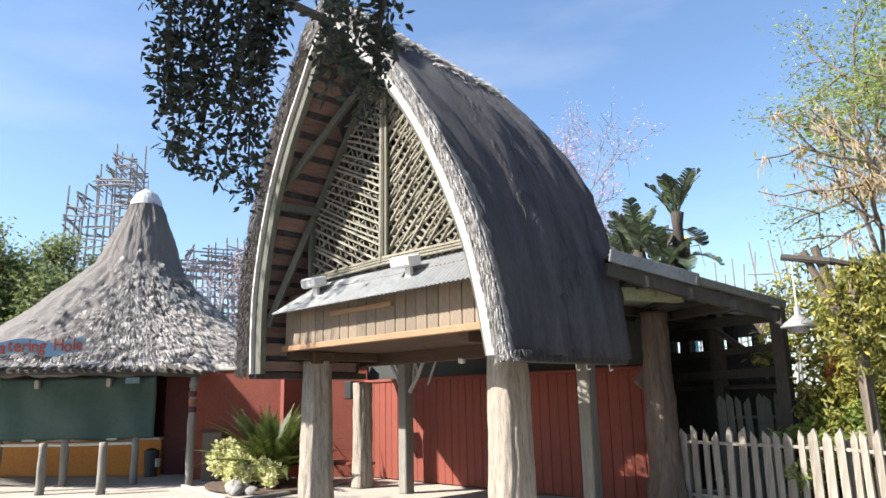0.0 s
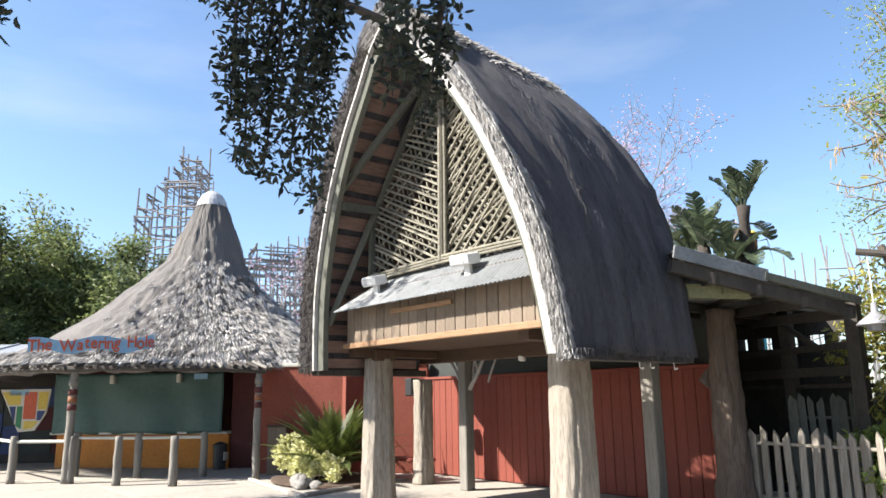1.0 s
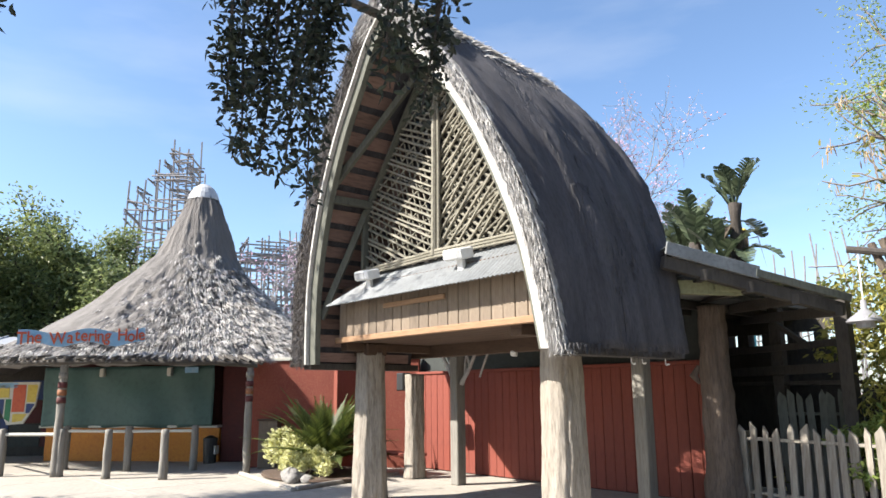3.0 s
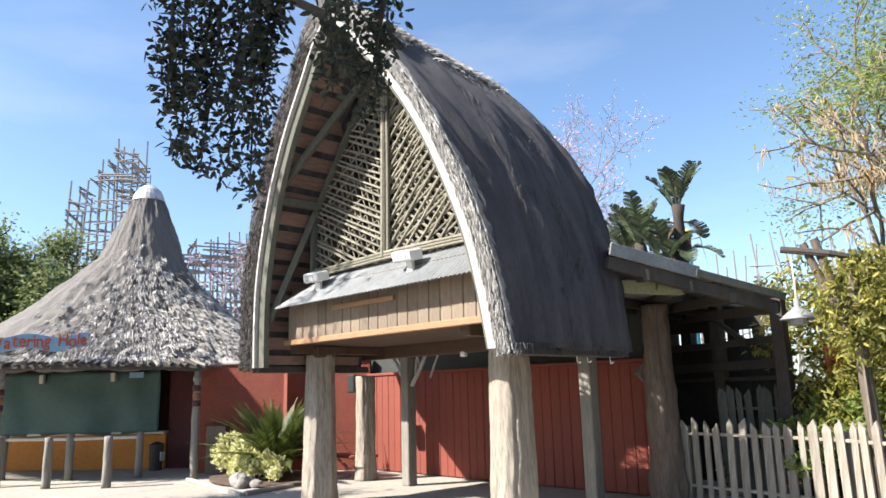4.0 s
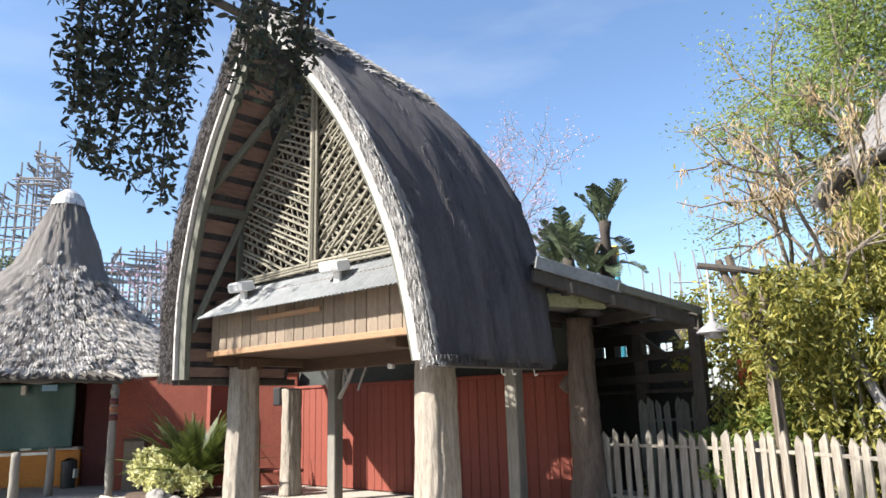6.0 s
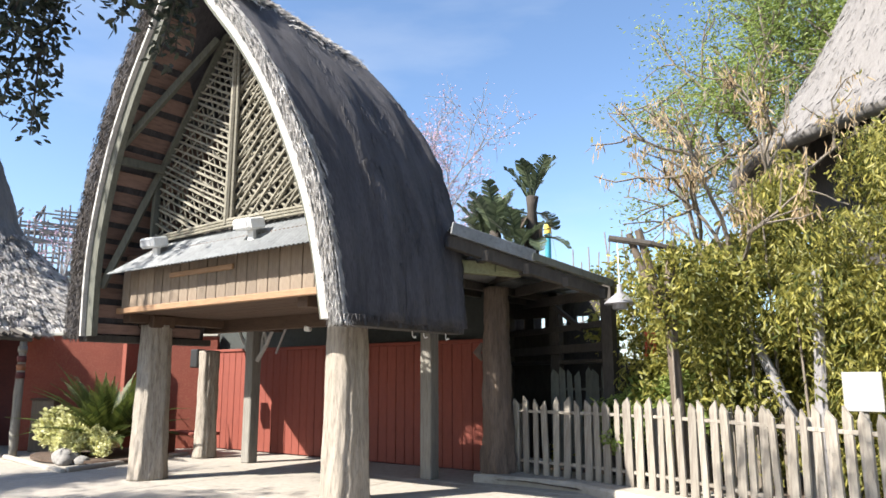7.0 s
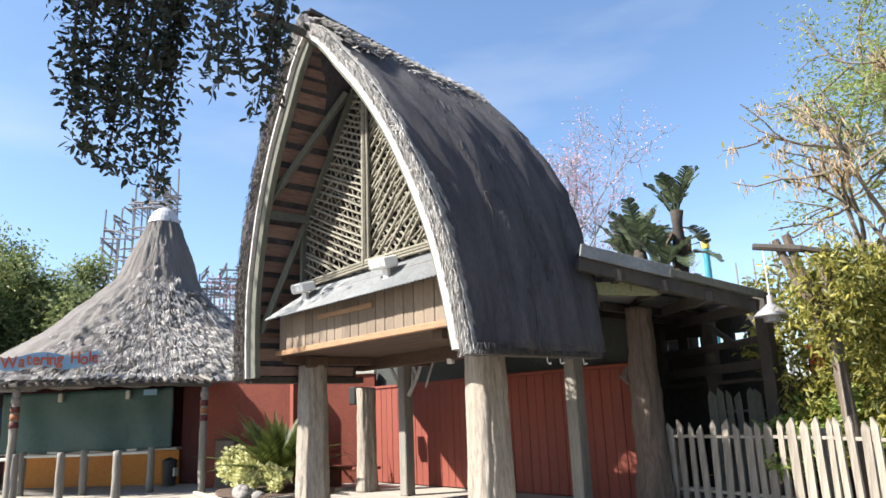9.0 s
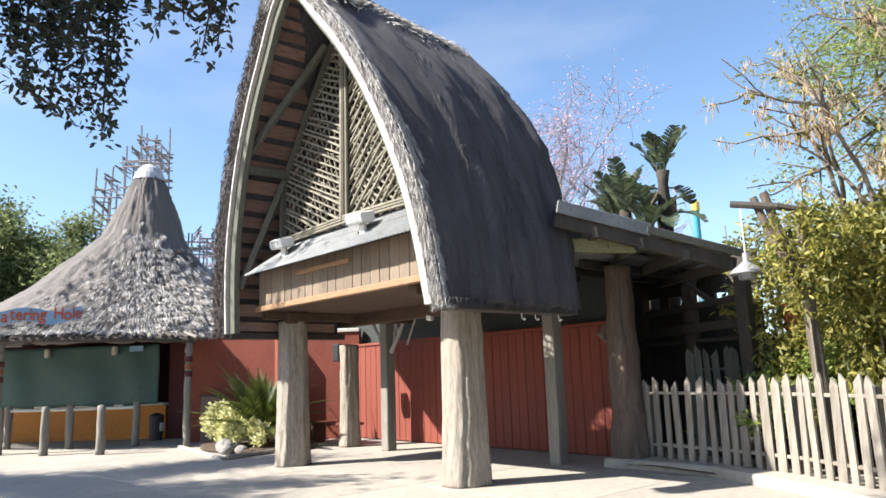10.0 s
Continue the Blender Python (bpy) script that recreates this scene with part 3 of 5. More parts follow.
    for k in range(1, 22):
        share("plank", plank.data, gate, pose(x + 0.1 + k * 0.204, 6.06 + 0.003 * (k % 3), 0))
    part("fascia_backing", box(-9.74, 6.095, 2.5, -5.25, 6.15, 3.3), M["brown"], gate)
    part("trim_board", box(-9.80, 6.02, 2.43, -5.25, 6.10, 2.515), M["trim_wood"], gate, "oiled wooden trim board")
    part("plaque", box(-8.5, 6.015, 2.865, -7.12, 6.05, 2.935), M["trim_wood"], gate, "blank narrow wooden plaque")
    for i in range(7):
        part("soffit_board", box(-9.78, 6.11 + i * 0.27, 2.452, -5.3, 6.37 + i * 0.27, 2.48, 0.004), M["brown"], gate)
    part("rear_beam", box(-10.3, 7.9, 2.25, -5.2, 8.05, 2.5), M["brown"], gate)
    for sx in (-9.82, -6.0):
        part("cross_beam", box(sx - 0.09, 6.2, 2.32, sx + 0.09, 9.2, 2.45), M["brown"], gate)


make_gable(gate)


def make_floodlight(x, y, z):
    t = thing("floodlight", "white metal floodlight box on a short bracket on the awning", "floodlight", (x, y, z), 8, "floodlights on the awning")
    bm = box(-0.19, -0.13, -0.075, 0.19, 0.13, 0.075, 0.03)
    tilt = Matrix.Translation((0, 0, 0.16)) @ Matrix.Rotation(radians(14), 4, "X") @ Matrix.Rotation(radians(-14), 4, "Z")
    bmesh.ops.transform(bm, matrix=tilt, verts=bm.verts[:])
    housing = part("housing", bm, M["white_metal"], t)
    for nm, bm, mt, lb in (("lens", box(-0.15, -0.136, -0.05, 0.15, -0.128, 0.05, 0.003), "lens_glass", "pale glass front"), ("end_cap", box(0.188, -0.1, -0.06, 0.2, 0.1, 0.06, 0.004), "white_metal", "")):
        bmesh.ops.transform(bm, matrix=tilt, verts=bm.verts[:])
        part(nm, bm, M[mt], housing, lb)
    part("bracket", beam((0.05, 0.02, -0.06), (0.05, 0, 0.08), 0.1, 0.06), M["white_metal"], t)


M["lens_glass"] = material("pale_glass", (0.45, 0.46, 0.47), (0.55, 0.56, 0.57), (0.4, 0.4, 0.41), 3, 20, (1, 1, 1), 0.2, 0.0)
make_floodlight(-8.86, 5.98, 3.24)
make_floodlight(-6.78, 5.98, 3.24)


M["light_beam"] = material("mossy_beam", (0.26, 0.27, 0.15), (0.36, 0.36, 0.22), (0.18, 0.18, 0.1), 3, 20, (1, 1, 1), 0.85, 0.3)
M["branch_wood"] = material("bleached_branch", (0.48, 0.46, 0.43), (0.7, 0.68, 0.64), (0.3, 0.28, 0.26), 3, 16, (1, 1, 1), 0.85, 0.3)


def make_columns():
    for k, (x, y, r, s) in enumerate(((-9.82, 6.72, 0.248, 1), (-5.98, 6.98, 0.275, 2))):
        t = thing("column", "thick carved concrete column shaped like a tree trunk", "column", (x, y, 0), 0, "front columns of the gate")
        smooth(part("shaft", round_post((0, 0, 0), r + 0.02, 2.3, r - 0.02, 72, 60, 0.018, s, 0.02, 0.05 if k else 0.012, (-0.72, 0.5) if k else (-0.78, 0.25)), M["column"], t))
        part("capital", box(-0.2, -0.2, 2.25, 0.2, 0.2, 2.45, 0.02), M["brown"], t, "brown timber block")
    for x, y, z in ((-5.62, 6.75, 2.2), (-5.2, 7.6, 2.2)):
        t = thing("beam_end", "short pale beam end under the thatch eave", "beam", (x, y, z), 35, "beam ends")
        part("block", box(-0.16, -0.06, 0.0, 0.16, 0.06, 0.1, 0.012), M["light_beam"], t)
    t = thing("log_post", "bleached natural log post with a cut top", "post", (-11.65, 9.05, 0))
    smooth(part("shaft", round_post((0, 0, 0), 0.19, 2.02, 0.185, 48, 40, 0.022, 4, 0.04, 0.03, (-0.75, 0.4)), M["column"], t))
    part("speaker_box", box(-0.50, -0.1, 1.70, -0.27, 0.12, 2.06, 0.02), M["black"], t, "black loudspeaker box")
    for x, y in ((-10.28, 9.0), (-6.33, 9.16)):
        t = thing("square_post", "square grey painted timber post", "post", (x, y, 0), 0, "rear posts of the gate")
        part("shaft", box(-0.105, -0.105, 0, 0.105, 0.105, 2.6, 0.015), M["grey_post"], t)
        part("cap", box(-0.13, -0.13, 2.44, 0.13, 0.13, 2.52), M["grey_post"], t)
    for a in ((-10.75, 9.0), (-9.75, 9.0)):
        t = thing("branch_brace", "bleached forked branch brace under the beam", "brace", (a[0], a[1], 1.9), 0, "forked braces")
        s = 1 if a[0] < -10.3 else -1
        part("limb", tube([(s * 0.42, 0, -0.1), (s * 0.2, 0.02, 0.2), (0, 0, 0.5)], [0.042, 0.036, 0.03], 7, 0.25), M["branch_wood"], t)
        part("twig", tube([(s * 0.2, 0.02, 0.2), (s * 0.24, 0.03, 0.33), (s * 0.32, 0.03, 0.5)], [0.03, 0.026, 0.022], 6, 0.2), M["branch_wood"], t)
        if s < 0:
            part("twig", tube([(s * 0.3, 0.0, 0.05), (s * 0.34, 0.04, 0.3), (s * 0.3, 0.05, 0.52)], [0.03, 0.026, 0.02], 6, 0.2), M["branch_wood"], t)
            part("twig", tube([(s * -0.12, -0.03, 0.02), (s * -0.2, 0.0, 0.25), (s * -0.32, 0.02, 0.5)], [0.02, 0.02, 0.018], 6, 0.2), M["branch_wood"], t)


make_columns()


def make_red_wall():
    w = thing("wall_rear", "red painted vertical board wall with a capping rail", "wall", (0, 0, 0), 0, kind="structure")
    x0, n, bw = -14.2, 41, 0.205
    first = part("board", box(-bw / 2 + 0.0025, 0, 0.02, bw / 2 - 0.0025, 0.04, 2.06, 0.008), M["red_wall"], w)
    first.matrix_basis = pose(x0, 10.3, 0)
    for k in range(1, n):
        share("board", first.data, w, pose(x0 + k * bw, 10.3 + 0.004 * (k % 2), 0))
    part("backing", box(x0 - 0.1, 10.35, 0, x0 + n * bw, 10.45, 2.05, 0), M["dark_red"], w)
    part("rail", box(x0 - 0.1, 10.27, 2.06, x0 + n * bw, 10.46, 2.12), M["red_wall"], w)
    s = thing("wall_left", "red stucco wall with a white coping", "wall", (0, 0, 0), 0, kind="structure")
    part("stucco", box(-14.35, 8.8, 0, -14.2, 10.3, 2.3), M["red_stucco"], s)
    a, b = Vector((-16.2, 7.6, 0)), Vector((-13.2, 10.4, 0))
    d = (b - a).normalized()
    for nm, z0, z1, t, mt in (("stucco", 0, 2.42, 0.1, "red_stucco"), ("coping", 2.42, 2.5, 0.14, "cream")):
        bm = box(0, -t, z0, (b - a).length, t, z1, 0.01)
        bmesh.ops.transform(bm, matrix=Matrix.Translation(a) @ Matrix.Rotation(math.atan2(d.y, d.x), 4, "Z"), verts=bm.verts[:])
        part(nm, bm, M[mt], s)


make_red_wall()

# ---- refreshment hut with the cone of thatch ----
HUT = Vector((-20.18, 7.78, 0))
LEFT = Vector((-0.57, -0.82, 0))
CONE_L = [(0.34, 7.45), (0.5, 7.1), (0.85, 6.3), (1.25, 5.5), (1.95, 4.85), (3.05, 3.9), (4.0, 3.25), (5.5, 2.45)]
CONE_R = [(0.34, 7.45), (0.5, 7.1), (0.76, 6.4), (1.05, 5.5), (1.45, 4.8), (2.25, 3.93), (3.0, 3.35), (4.1, 2.5)]


def cone_point(f, t):
    i = min(int(f * 7), 6)
    g = f * 7 - i
    c = math.cos(t)
    k = 0.5 + 0.5 * c
    rl = CONE_L[i][0] + (CONE_L[i + 1][0] - CONE_L[i][0]) * g
    rr = CONE_R[i][0] + (CONE_R[i + 1][0] - CONE_R[i][0]) * g
    zl = CONE_L[i][1] + (CONE_L[i + 1][1] - CONE_L[i][1]) * g
    zr = CONE_R[i][1] + (CONE_R[i + 1][1] - CONE_R[i][1]) * g
    r, z = rr + (rl - rr) * k, zr + (zl - zr) * k
    fwd = Vector((0.82, -0.57, 0))
    return HUT + (LEFT * math.cos(t) + fwd * math.sin(t)) * r + Vector((0, 0, z))


def make_cone_hut():
    hut = thing("refreshment_hut", "round refreshment hut with a tall conical thatched roof", "hut")
    nu, nv = 100, 220
    verts, uv, faces = [], [], []
    for i in range(nu + 1):
        f = i / nu
        for k in range(nv):
            t = 2 * math.pi * k / nv
            p = cone_point(f, t)
            q = Vector((math.cos(t) * 7, math.sin(t) * 7, p.z * 1.2))
            shag = max(0.0, min(1.0, (f - 0.4) / 0.3)) * max(0.15, min(1.0, (math.sin(t - 0.9) + 0.25) * 1.6))
            e = 0.05 * noise.noise(q) + 0.02 * noise.noise(q * 4) + shag * (0.13 * noise.noise(q * 1.8) + 0.10 * noise.noise(q * 5))
            rad = (p - HUT)
            rad.z = 0
            verts.append(p + rad.normalized() * e + Vector((0, 0, e * 0.6)))
            uv.append((t * 3.5, f * 6))
    for i in range(nu):
        for k in range(nv):
            k2 = (k + 1) % nv
            faces.append((i * nv + k, (i + 1) * nv + k, (i + 1) * nv + k2, i * nv + k2))
    ob = smooth(part("thatch_cone", (verts, faces), M["cone"], hut, "conical pale grey thatch, shaggy towards the eave"))
    set_uv(ob, uv)
    so = ob.modifiers.new("thickness", "SOLIDIFY")
    so.thickness, so.offset = 0.22, -1
    rng = np.random.default_rng(8)
    tufts = []
    dull = []
    for k in range(7200):
        f = min(1.0, 1.02 - abs(rng.normal(0, 0.27)))
        t = rng.uniform(-0.4, 3.5)
        if f < 0.25 or (f < 0.94 and (t < 1.55 + rng.normal(0, 0.2) or f < 0.56 + 0.06 * rng.normal() + 0.08 * math.cos(t * 2))):
            continue
        a = cone_point(f, t)
        b = cone_point(min(1, f + 0.05), t)
        if f > 0.97:
            b = a + (a - cone_point(0.93, t)) * 0.5 + Vector((0, 0, -0.1))
        rad = a - HUT
        rad.z = 0
        rad.normalize()
        way = (b - a).normalized() + rad * rng.uniform(-0.05, 0.3) + Vector(rng.normal(0, 0.12, 3))
        across = rad.cross(Vector((0, 0, 1)))
        lift = rng.uniform(0.0, 0.08)
        heap = dull if rng.random() < 0.16 else tufts
        for _ in range(12):
            start = a + across * rng.normal(0, 0.05) + rad * (0.02 + lift) + Vector((0, 0, 0.02 + lift * 0.6 + rng.normal(0, 0.02)))
            heap.append((start, (way + Vector(rng.normal(0, 0.1, 3))) * rng.uniform(0.1, 0.26), rng.uniform(0.004, 0.01)))
    tagged(part("straw", blades(dull, rng), M["brown_straw"], hut, "dull rotted straw"), kind="stuff")
    tagged(part("straw", blades(tufts, rng), M["straw2"], hut, "shaggy layered straw"), kind="stuff")
    # metal cap
    cap = part("cap", tube([HUT + Vector((0, 0, 7.27)), HUT + Vector((0, 0, 7.45)), HUT + Vector((0, 0, 7.62)), HUT + Vector((0, 0, 7.74)), HUT + Vector((0, 0, 7.78))],
                     [0.455, 0.40, 0.30, 0.15, 0.03], 24), M["cap_metal"], hut, "pale metal cap")
    part("cap_rod", tube([HUT + Vector((0, 0, 7.75)), HUT + Vector((0, 0, 8.1))], [0.025, 0.02], 6), M["pole"], cap)
    # counter wall behind the eave
    a, b = Vector((-21.5, 4.45, 0)), Vector((-17.9, 7.65, 0))
    ang = math.atan2(b.y - a.y, b.x - a.x)
    m = Matrix.Translation(a) @ Matrix.Rotation(ang, 4, "Z")
    length = (b - a).length

    def local(bm):
        bmesh.ops.transform(bm, matrix=m, verts=bm.verts[:])
        return bm

    part("counter_front", local(box(0, 0, 0, length, 0.15, 0.84, 0.01)), M["orange"], hut, "orange painted counter front")
    part("counter_top", local(box(-0.05, -0.22, 0.84, length + 0.05, 0.2, 0.9, 0.01)), M["cream"], hut)
    part("rear_wall", local(box(-1.5, 1.6, 0, length + 2.4, 1.8, 2.6, 0)), M["dark_red"], hut)
    part("end_wall", local(box(length + 0.02, 0.05, 0, length + 1.9, 0.25, 2.5, 0.01)), M["dark_red"], hut, "dark red end wall")
    # tarpaulin with soft folds
    verts, faces, n, rows = [], [], 60, 16
    for i in range(n + 1):
        for j in range(rows + 1):
            x, z = 0.02 + (length - 0.1) * i / n, 0.86 + 1.52 * j / rows
            q = Vector((x * 0.9, z * 0.8, 2.0))
            e = 0.09 * noise.noise(q * 1.4) + 0.045 * math.sin(x * 3.6 + z * 1.8 + 3 * noise.noise(q * 0.7)) * (1 - 0.5 * j / rows)
            p = m @ Vector((x, -0.28 + e, z + (0.03 * math.sin(x * 3.1) if j == 0 else 0)))
            verts.append(p)
    k = rows + 1
    faces = [(i * k + j, (i + 1) * k + j, (i + 1) * k + j + 1, i * k + j + 1) for i in range(n) for j in range(rows)]
    ob = smooth(part("tarpaulin", (verts, faces), M["tarp"], hut, "dark green tarpaulin let down over the counter"))
    so = ob.modifiers.new("thickness", "SOLIDIFY")
    so.thickness = 0.006
    for x in (1.75, 3.6):
        part("wall_light", local(box(x - 0.06, -0.46, 2.12, x + 0.06, -0.34, 2.34, 0.02)), M["cream"], hut, "small pale wall light")
    part("notice", local(box(4.0, -0.4, 2.2, 4.36, -0.38, 2.34, 0.004)), M["sign_blue"], hut, "small light blue notice")
    # eave poles
    rr = random.Random(4)
    eave = [Vector((-14.75, 7.1, 2.28)), Vector((-15.6, 5.4, 2.34)), Vector((-17.0, 3.6, 2.36)), Vector((-19.6, 1.95, 2.36)), Vector((-22.5, 1.3, 2.36))]
    for p, q in zip(eave, eave[1:]):
        part("eave_beam", tube([p, (p + q) / 2 + Vector((0, 0, 0.02)), q], [0.06, 0.055, 0.06], 8, 0.1), M["dark_wood"], hut)
        n = int((q - p).length / 0.16)
        for i in range(n):
            c = p + (q - p) * ((i + rr.random() * 0.6) / n) + Vector((0, 0, 0.09))
            inward = (HUT - c)
            inward.z = 0
            inward.normalize()
            part("eave_stick", tube([c - inward * rr.uniform(0.12, 0.32) - Vector((0, 0, rr.uniform(0, 0.05))), c + inward * 1.1 + Vector((0, 0, 0.18))], [0.035, 0.045], 5), M["dark_wood"] if i % 5 else M["grey_post"], hut)
    for x, y, h, r in ((-14.88, 7.0, 2.28, 0.08), (-17.1, 3.78, 2.34, 0.09), (-21.05, 2.61, 2.34, 0.09)):
        t = thing("carved_post", "thin weathered post with carved red and orange bands", "post", (x, y, 0), 0, "eave posts of the hut")
        shaft = smooth(part("shaft", round_post((0, 0, 0), r, h, r * 0.85, 12, 16, 0.02, x), M["grey_post"], t))
        for z, mt in ((1.5, "dark_red"), (1.66, "worn_orange"), (1.82, "dark_red"), (2.02, "grey_post")):
            smooth(part("band", round_post((0, 0, z), r * 1.06, 0.12, r * 1.03, 12, 2, 0.006, z), M[mt], shaft))


M["worn_orange"] = material("worn_orange_paint", (0.32, 0.11, 0.04), (0.42, 0.17, 0.07), (0.2, 0.12, 0.08), 4, 20, (1, 1, 1), 0.8, 0.2)
M["cap_metal"] = material("pale_painted_metal", (0.55, 0.56, 0.58), (0.75, 0.76, 0.78), (0.38, 0.39, 0.41), 2.5, 12, (1, 1, 1), 0.5, 0.1)
make_cone_hut()


def text_mesh(body, size, depth, mat, parent, m, squash=1.0):
    cu = bpy.data.curves.new("lettering", "FONT")
    cu.body, cu.size, cu.extrude, cu.align_x, cu.align_y = body, size, depth, "CENTER", "CENTER"
    cu.offset = 0.004
    tmp = bpy.data.objects.new("lettering", cu)
    scene.collection.objects.link(tmp)
    me = bpy.data.meshes.new_from_object(tmp.evaluated_get(bpy.context.evaluated_depsgraph_get()))
    bpy.data.objects.remove(tmp)
    me.materials.clear()
    me.materials.append(mat)
    ob = new("lettering", me)
    ob.parent = parent
    ob.matrix_basis = m @ Matrix.Diagonal((squash, 1, 1, 1))
    return ob


def make_hut_sign():
    t = thing("hut_sign", "light blue cut-out sign with red lettering on the thatch", "sign", (-16.47, 3.95, 2.85), math.degrees(math.atan2(5.15 - 2.89, 0.54)))
    verts, n = [], 30
    for i in range(n + 1):
        x = -1.2 + 2.4 * i / n
        verts.append((x, 0.15 + 0.05 * math.sin(x * 5.3 + 1.0) + 0.05 * x))
    for i in range(n + 1):
        x = 1.2 - 2.4 * i / n
        verts.append((x, -0.13 + 0.05 * math.sin(x * 6.1 + 1) + 0.03 * x))
    k = len(verts)
    front = [(x, -0.02, z) for x, z in verts]
    back = [(x, 0.02, z) for x, z in verts]
    faces = [tuple(range(k)), tuple(reversed(range(k, 2 * k)))] + [(i, (i + 1) % k + 0, k + (i + 1) % k, k + i) for i in range(k)]
    part("board", (front + back, faces), M["sign_blue"], t)
    rr, x, placed = random.Random(3), 0.0, []
    for ch in "The Watering Hole":
        if ch == " ":
            x += 0.15
            continue
        ob = text_mesh(ch, 0.36, 0.012, M["sign_red"], t, Matrix())
        xs = [v.co.x for v in ob.data.vertices]
        w = max(xs) - min(xs)
        placed.append((ob, x + w / 2))
        x += w + 0.02
    for ob, c in placed:
        u = (c / x - 0.5) * 2.42
        ob.matrix_basis = pose(u, -0.035, 0.02 + 0.05 * u + rr.uniform(-0.03, 0.03), 90, 0, 0) @ Matrix.Rotation(radians(rr.uniform(-7, 7)), 4, "Z") @ Matrix.Diagonal((2.42 / x, 1, 1, 1))


make_hut_sign()


def make_bollards():
    places = ((-14.99, 5.28), (-15.95, 4.47), (-17.05, 3.85), (-18.0, 2.92), (-18.78, 2.11), (-17.19, 5.25), (-16.32, 6.41), (-18.62, 4.3))
    for k, (x, y) in enumerate(places):
        t = thing("queue_post", "short round weathered wooden queue post", "post", (x, y, 0), 0, "queue posts before the hut")
        smooth(part("shaft", round_post((0, 0, 0), 0.085, 0.97, 0.075, 14, 10, 0.02, k), M["grey_post"], t))
    for a, b in (((-18.0, 2.92), (-17.05, 3.85)), ((-20.9, 2.7), (-18.0, 2.92)), ((-18.62, 4.3), (-17.19, 5.25)), ((-17.19, 5.25), (-16.32, 6.41))):
        t = thing("queue_rail", "bleached round wooden rail between queue posts", "rail", (0, 0, 0), 0, "queue rails")
        part("rail", tube([(*a, 0.86), (*b, 0.86)], [0.035, 0.035], 8, 0.1), M["cream"], t)


make_bollards()


def make_left_building():
    b = thing("metal_roofed_building", "low building with a pale metal roof and painted wall", "building")
    o = Vector((-24.5, 2.5, 0))
    ang = math.atan2(0.82, 0.57)
    m = Matrix.Translation(o) @ Matrix.Rotation(ang, 4, "Z")

    def put(nm, bm, mt, label=""):
        bmesh.ops.transform(bm, matrix=m, verts=bm.verts[:])
        return part(nm, bm, M[mt], b, label)

    put("wall", box(-9, 0.4, 0, 3.4, 0.6, 2.5, 0), "dark_wood")
    rr = random.Random(6)
    cols = ["blue", "dark_red", "ochre", "blue", "dark_green", "dark_red", "blue"]
    x = -8.8
    while x < 3.2:
        w = rr.uniform(0.5, 1.1)
        z0 = 0.25
        while z0 < 2.0:
            h = rr.uniform(0.5, 0.9)
            put("painted_panel", box(x, 0.36, z0, min(x + w - 0.03, 3.3), 0.40, min(z0 + h - 0.03, 2.1), 0.004), rr.choice(cols))
            z0 += h
        x += w
    bm = bmesh.new()
    vs = [bm.verts.new(v) for v in ((-10, -2.4, 2.5), (4.4, -2.4, 2.5), (4.4, 2.4, 3.5), (-10, 2.4, 3.5), (-10, -2.4, 2.4), (4.4, -2.4, 2.4), (4.4, 2.4, 3.4), (-10, 2.4, 3.4))]
    for f in ((0, 1, 2, 3), (7, 6, 5, 4), (4, 5, 1, 0), (6, 7, 3, 2), (5, 6, 2, 1), (7, 4, 0, 3)):
        bm.faces.new([vs[i] for i in f])
    put("roof", bm, "pale_roof", "pale blue-white metal roof")
    for i in range(16):
        x = -9.6 + i * 0.9
        put("roof_rib", beam((x, -2.41, 2.52), (x, 2.39, 3.52), 0.04, 0.04, 0), "pale_roof")
    # hanging painted panel
    s = thing("painted_panel_sign", "hanging wedge-shaped panel painted with coloured blocks", "panel", (-22.0, 3.7, 0), 48)
    pieces = (("yellow", [(-0.62, 1.95), (-0.1, 1.95), (-0.1, 1.62), (-0.42, 1.62)]), ("sign_blue", [(-0.42, 2.0), (0.1, 2.0), (0.1, 1.87), (-0.42, 1.87)]),
              ("sign_red", [(0.0, 1.95), (0.34, 1.95), (0.34, 1.25), (0.0, 1.25)]), ("yellow", [(0.38, 1.95), (0.65, 1.95), (0.62, 1.5), (0.38, 1.5)]),
              ("blue", [(-0.4, 1.58), (-0.22, 1.58), (-0.22, 1.18), (-0.26, 1.2)]), ("green", [(-0.18, 1.58), (-0.03, 1.58), (-0.03, 1.0), (-0.18, 1.08)]),
              ("yellow", [(0.04, 1.2), (0.42, 1.2), (0.3, 1.02), (0.04, 0.98)]), ("blue", [(0.38, 1.46), (0.6, 1.46), (0.48, 1.22), (0.38, 1.22)]))
    part("panel", extrude([(-0.68, 2.02), (0.7, 2.02), (0.62, 1.4), (0.34, 0.95), (-0.1, 0.92)], 0.0, 0.04), M["cream"], s)
    for mt, pts in pieces:
        part("colour_block", extrude(pts, -0.008, -0.001), M[mt], s)


def extrude(pts, y0, y1):
    k = len(pts)
    v = [(x, y0, z) for x, z in pts] + [(x, y1, z) for x, z in pts]
    return v, [tuple(range(k)), tuple(reversed(range(k, 2 * k)))] + [((i + 1) % k, i, k + i, k + (i + 1) % k) for i in range(k)]


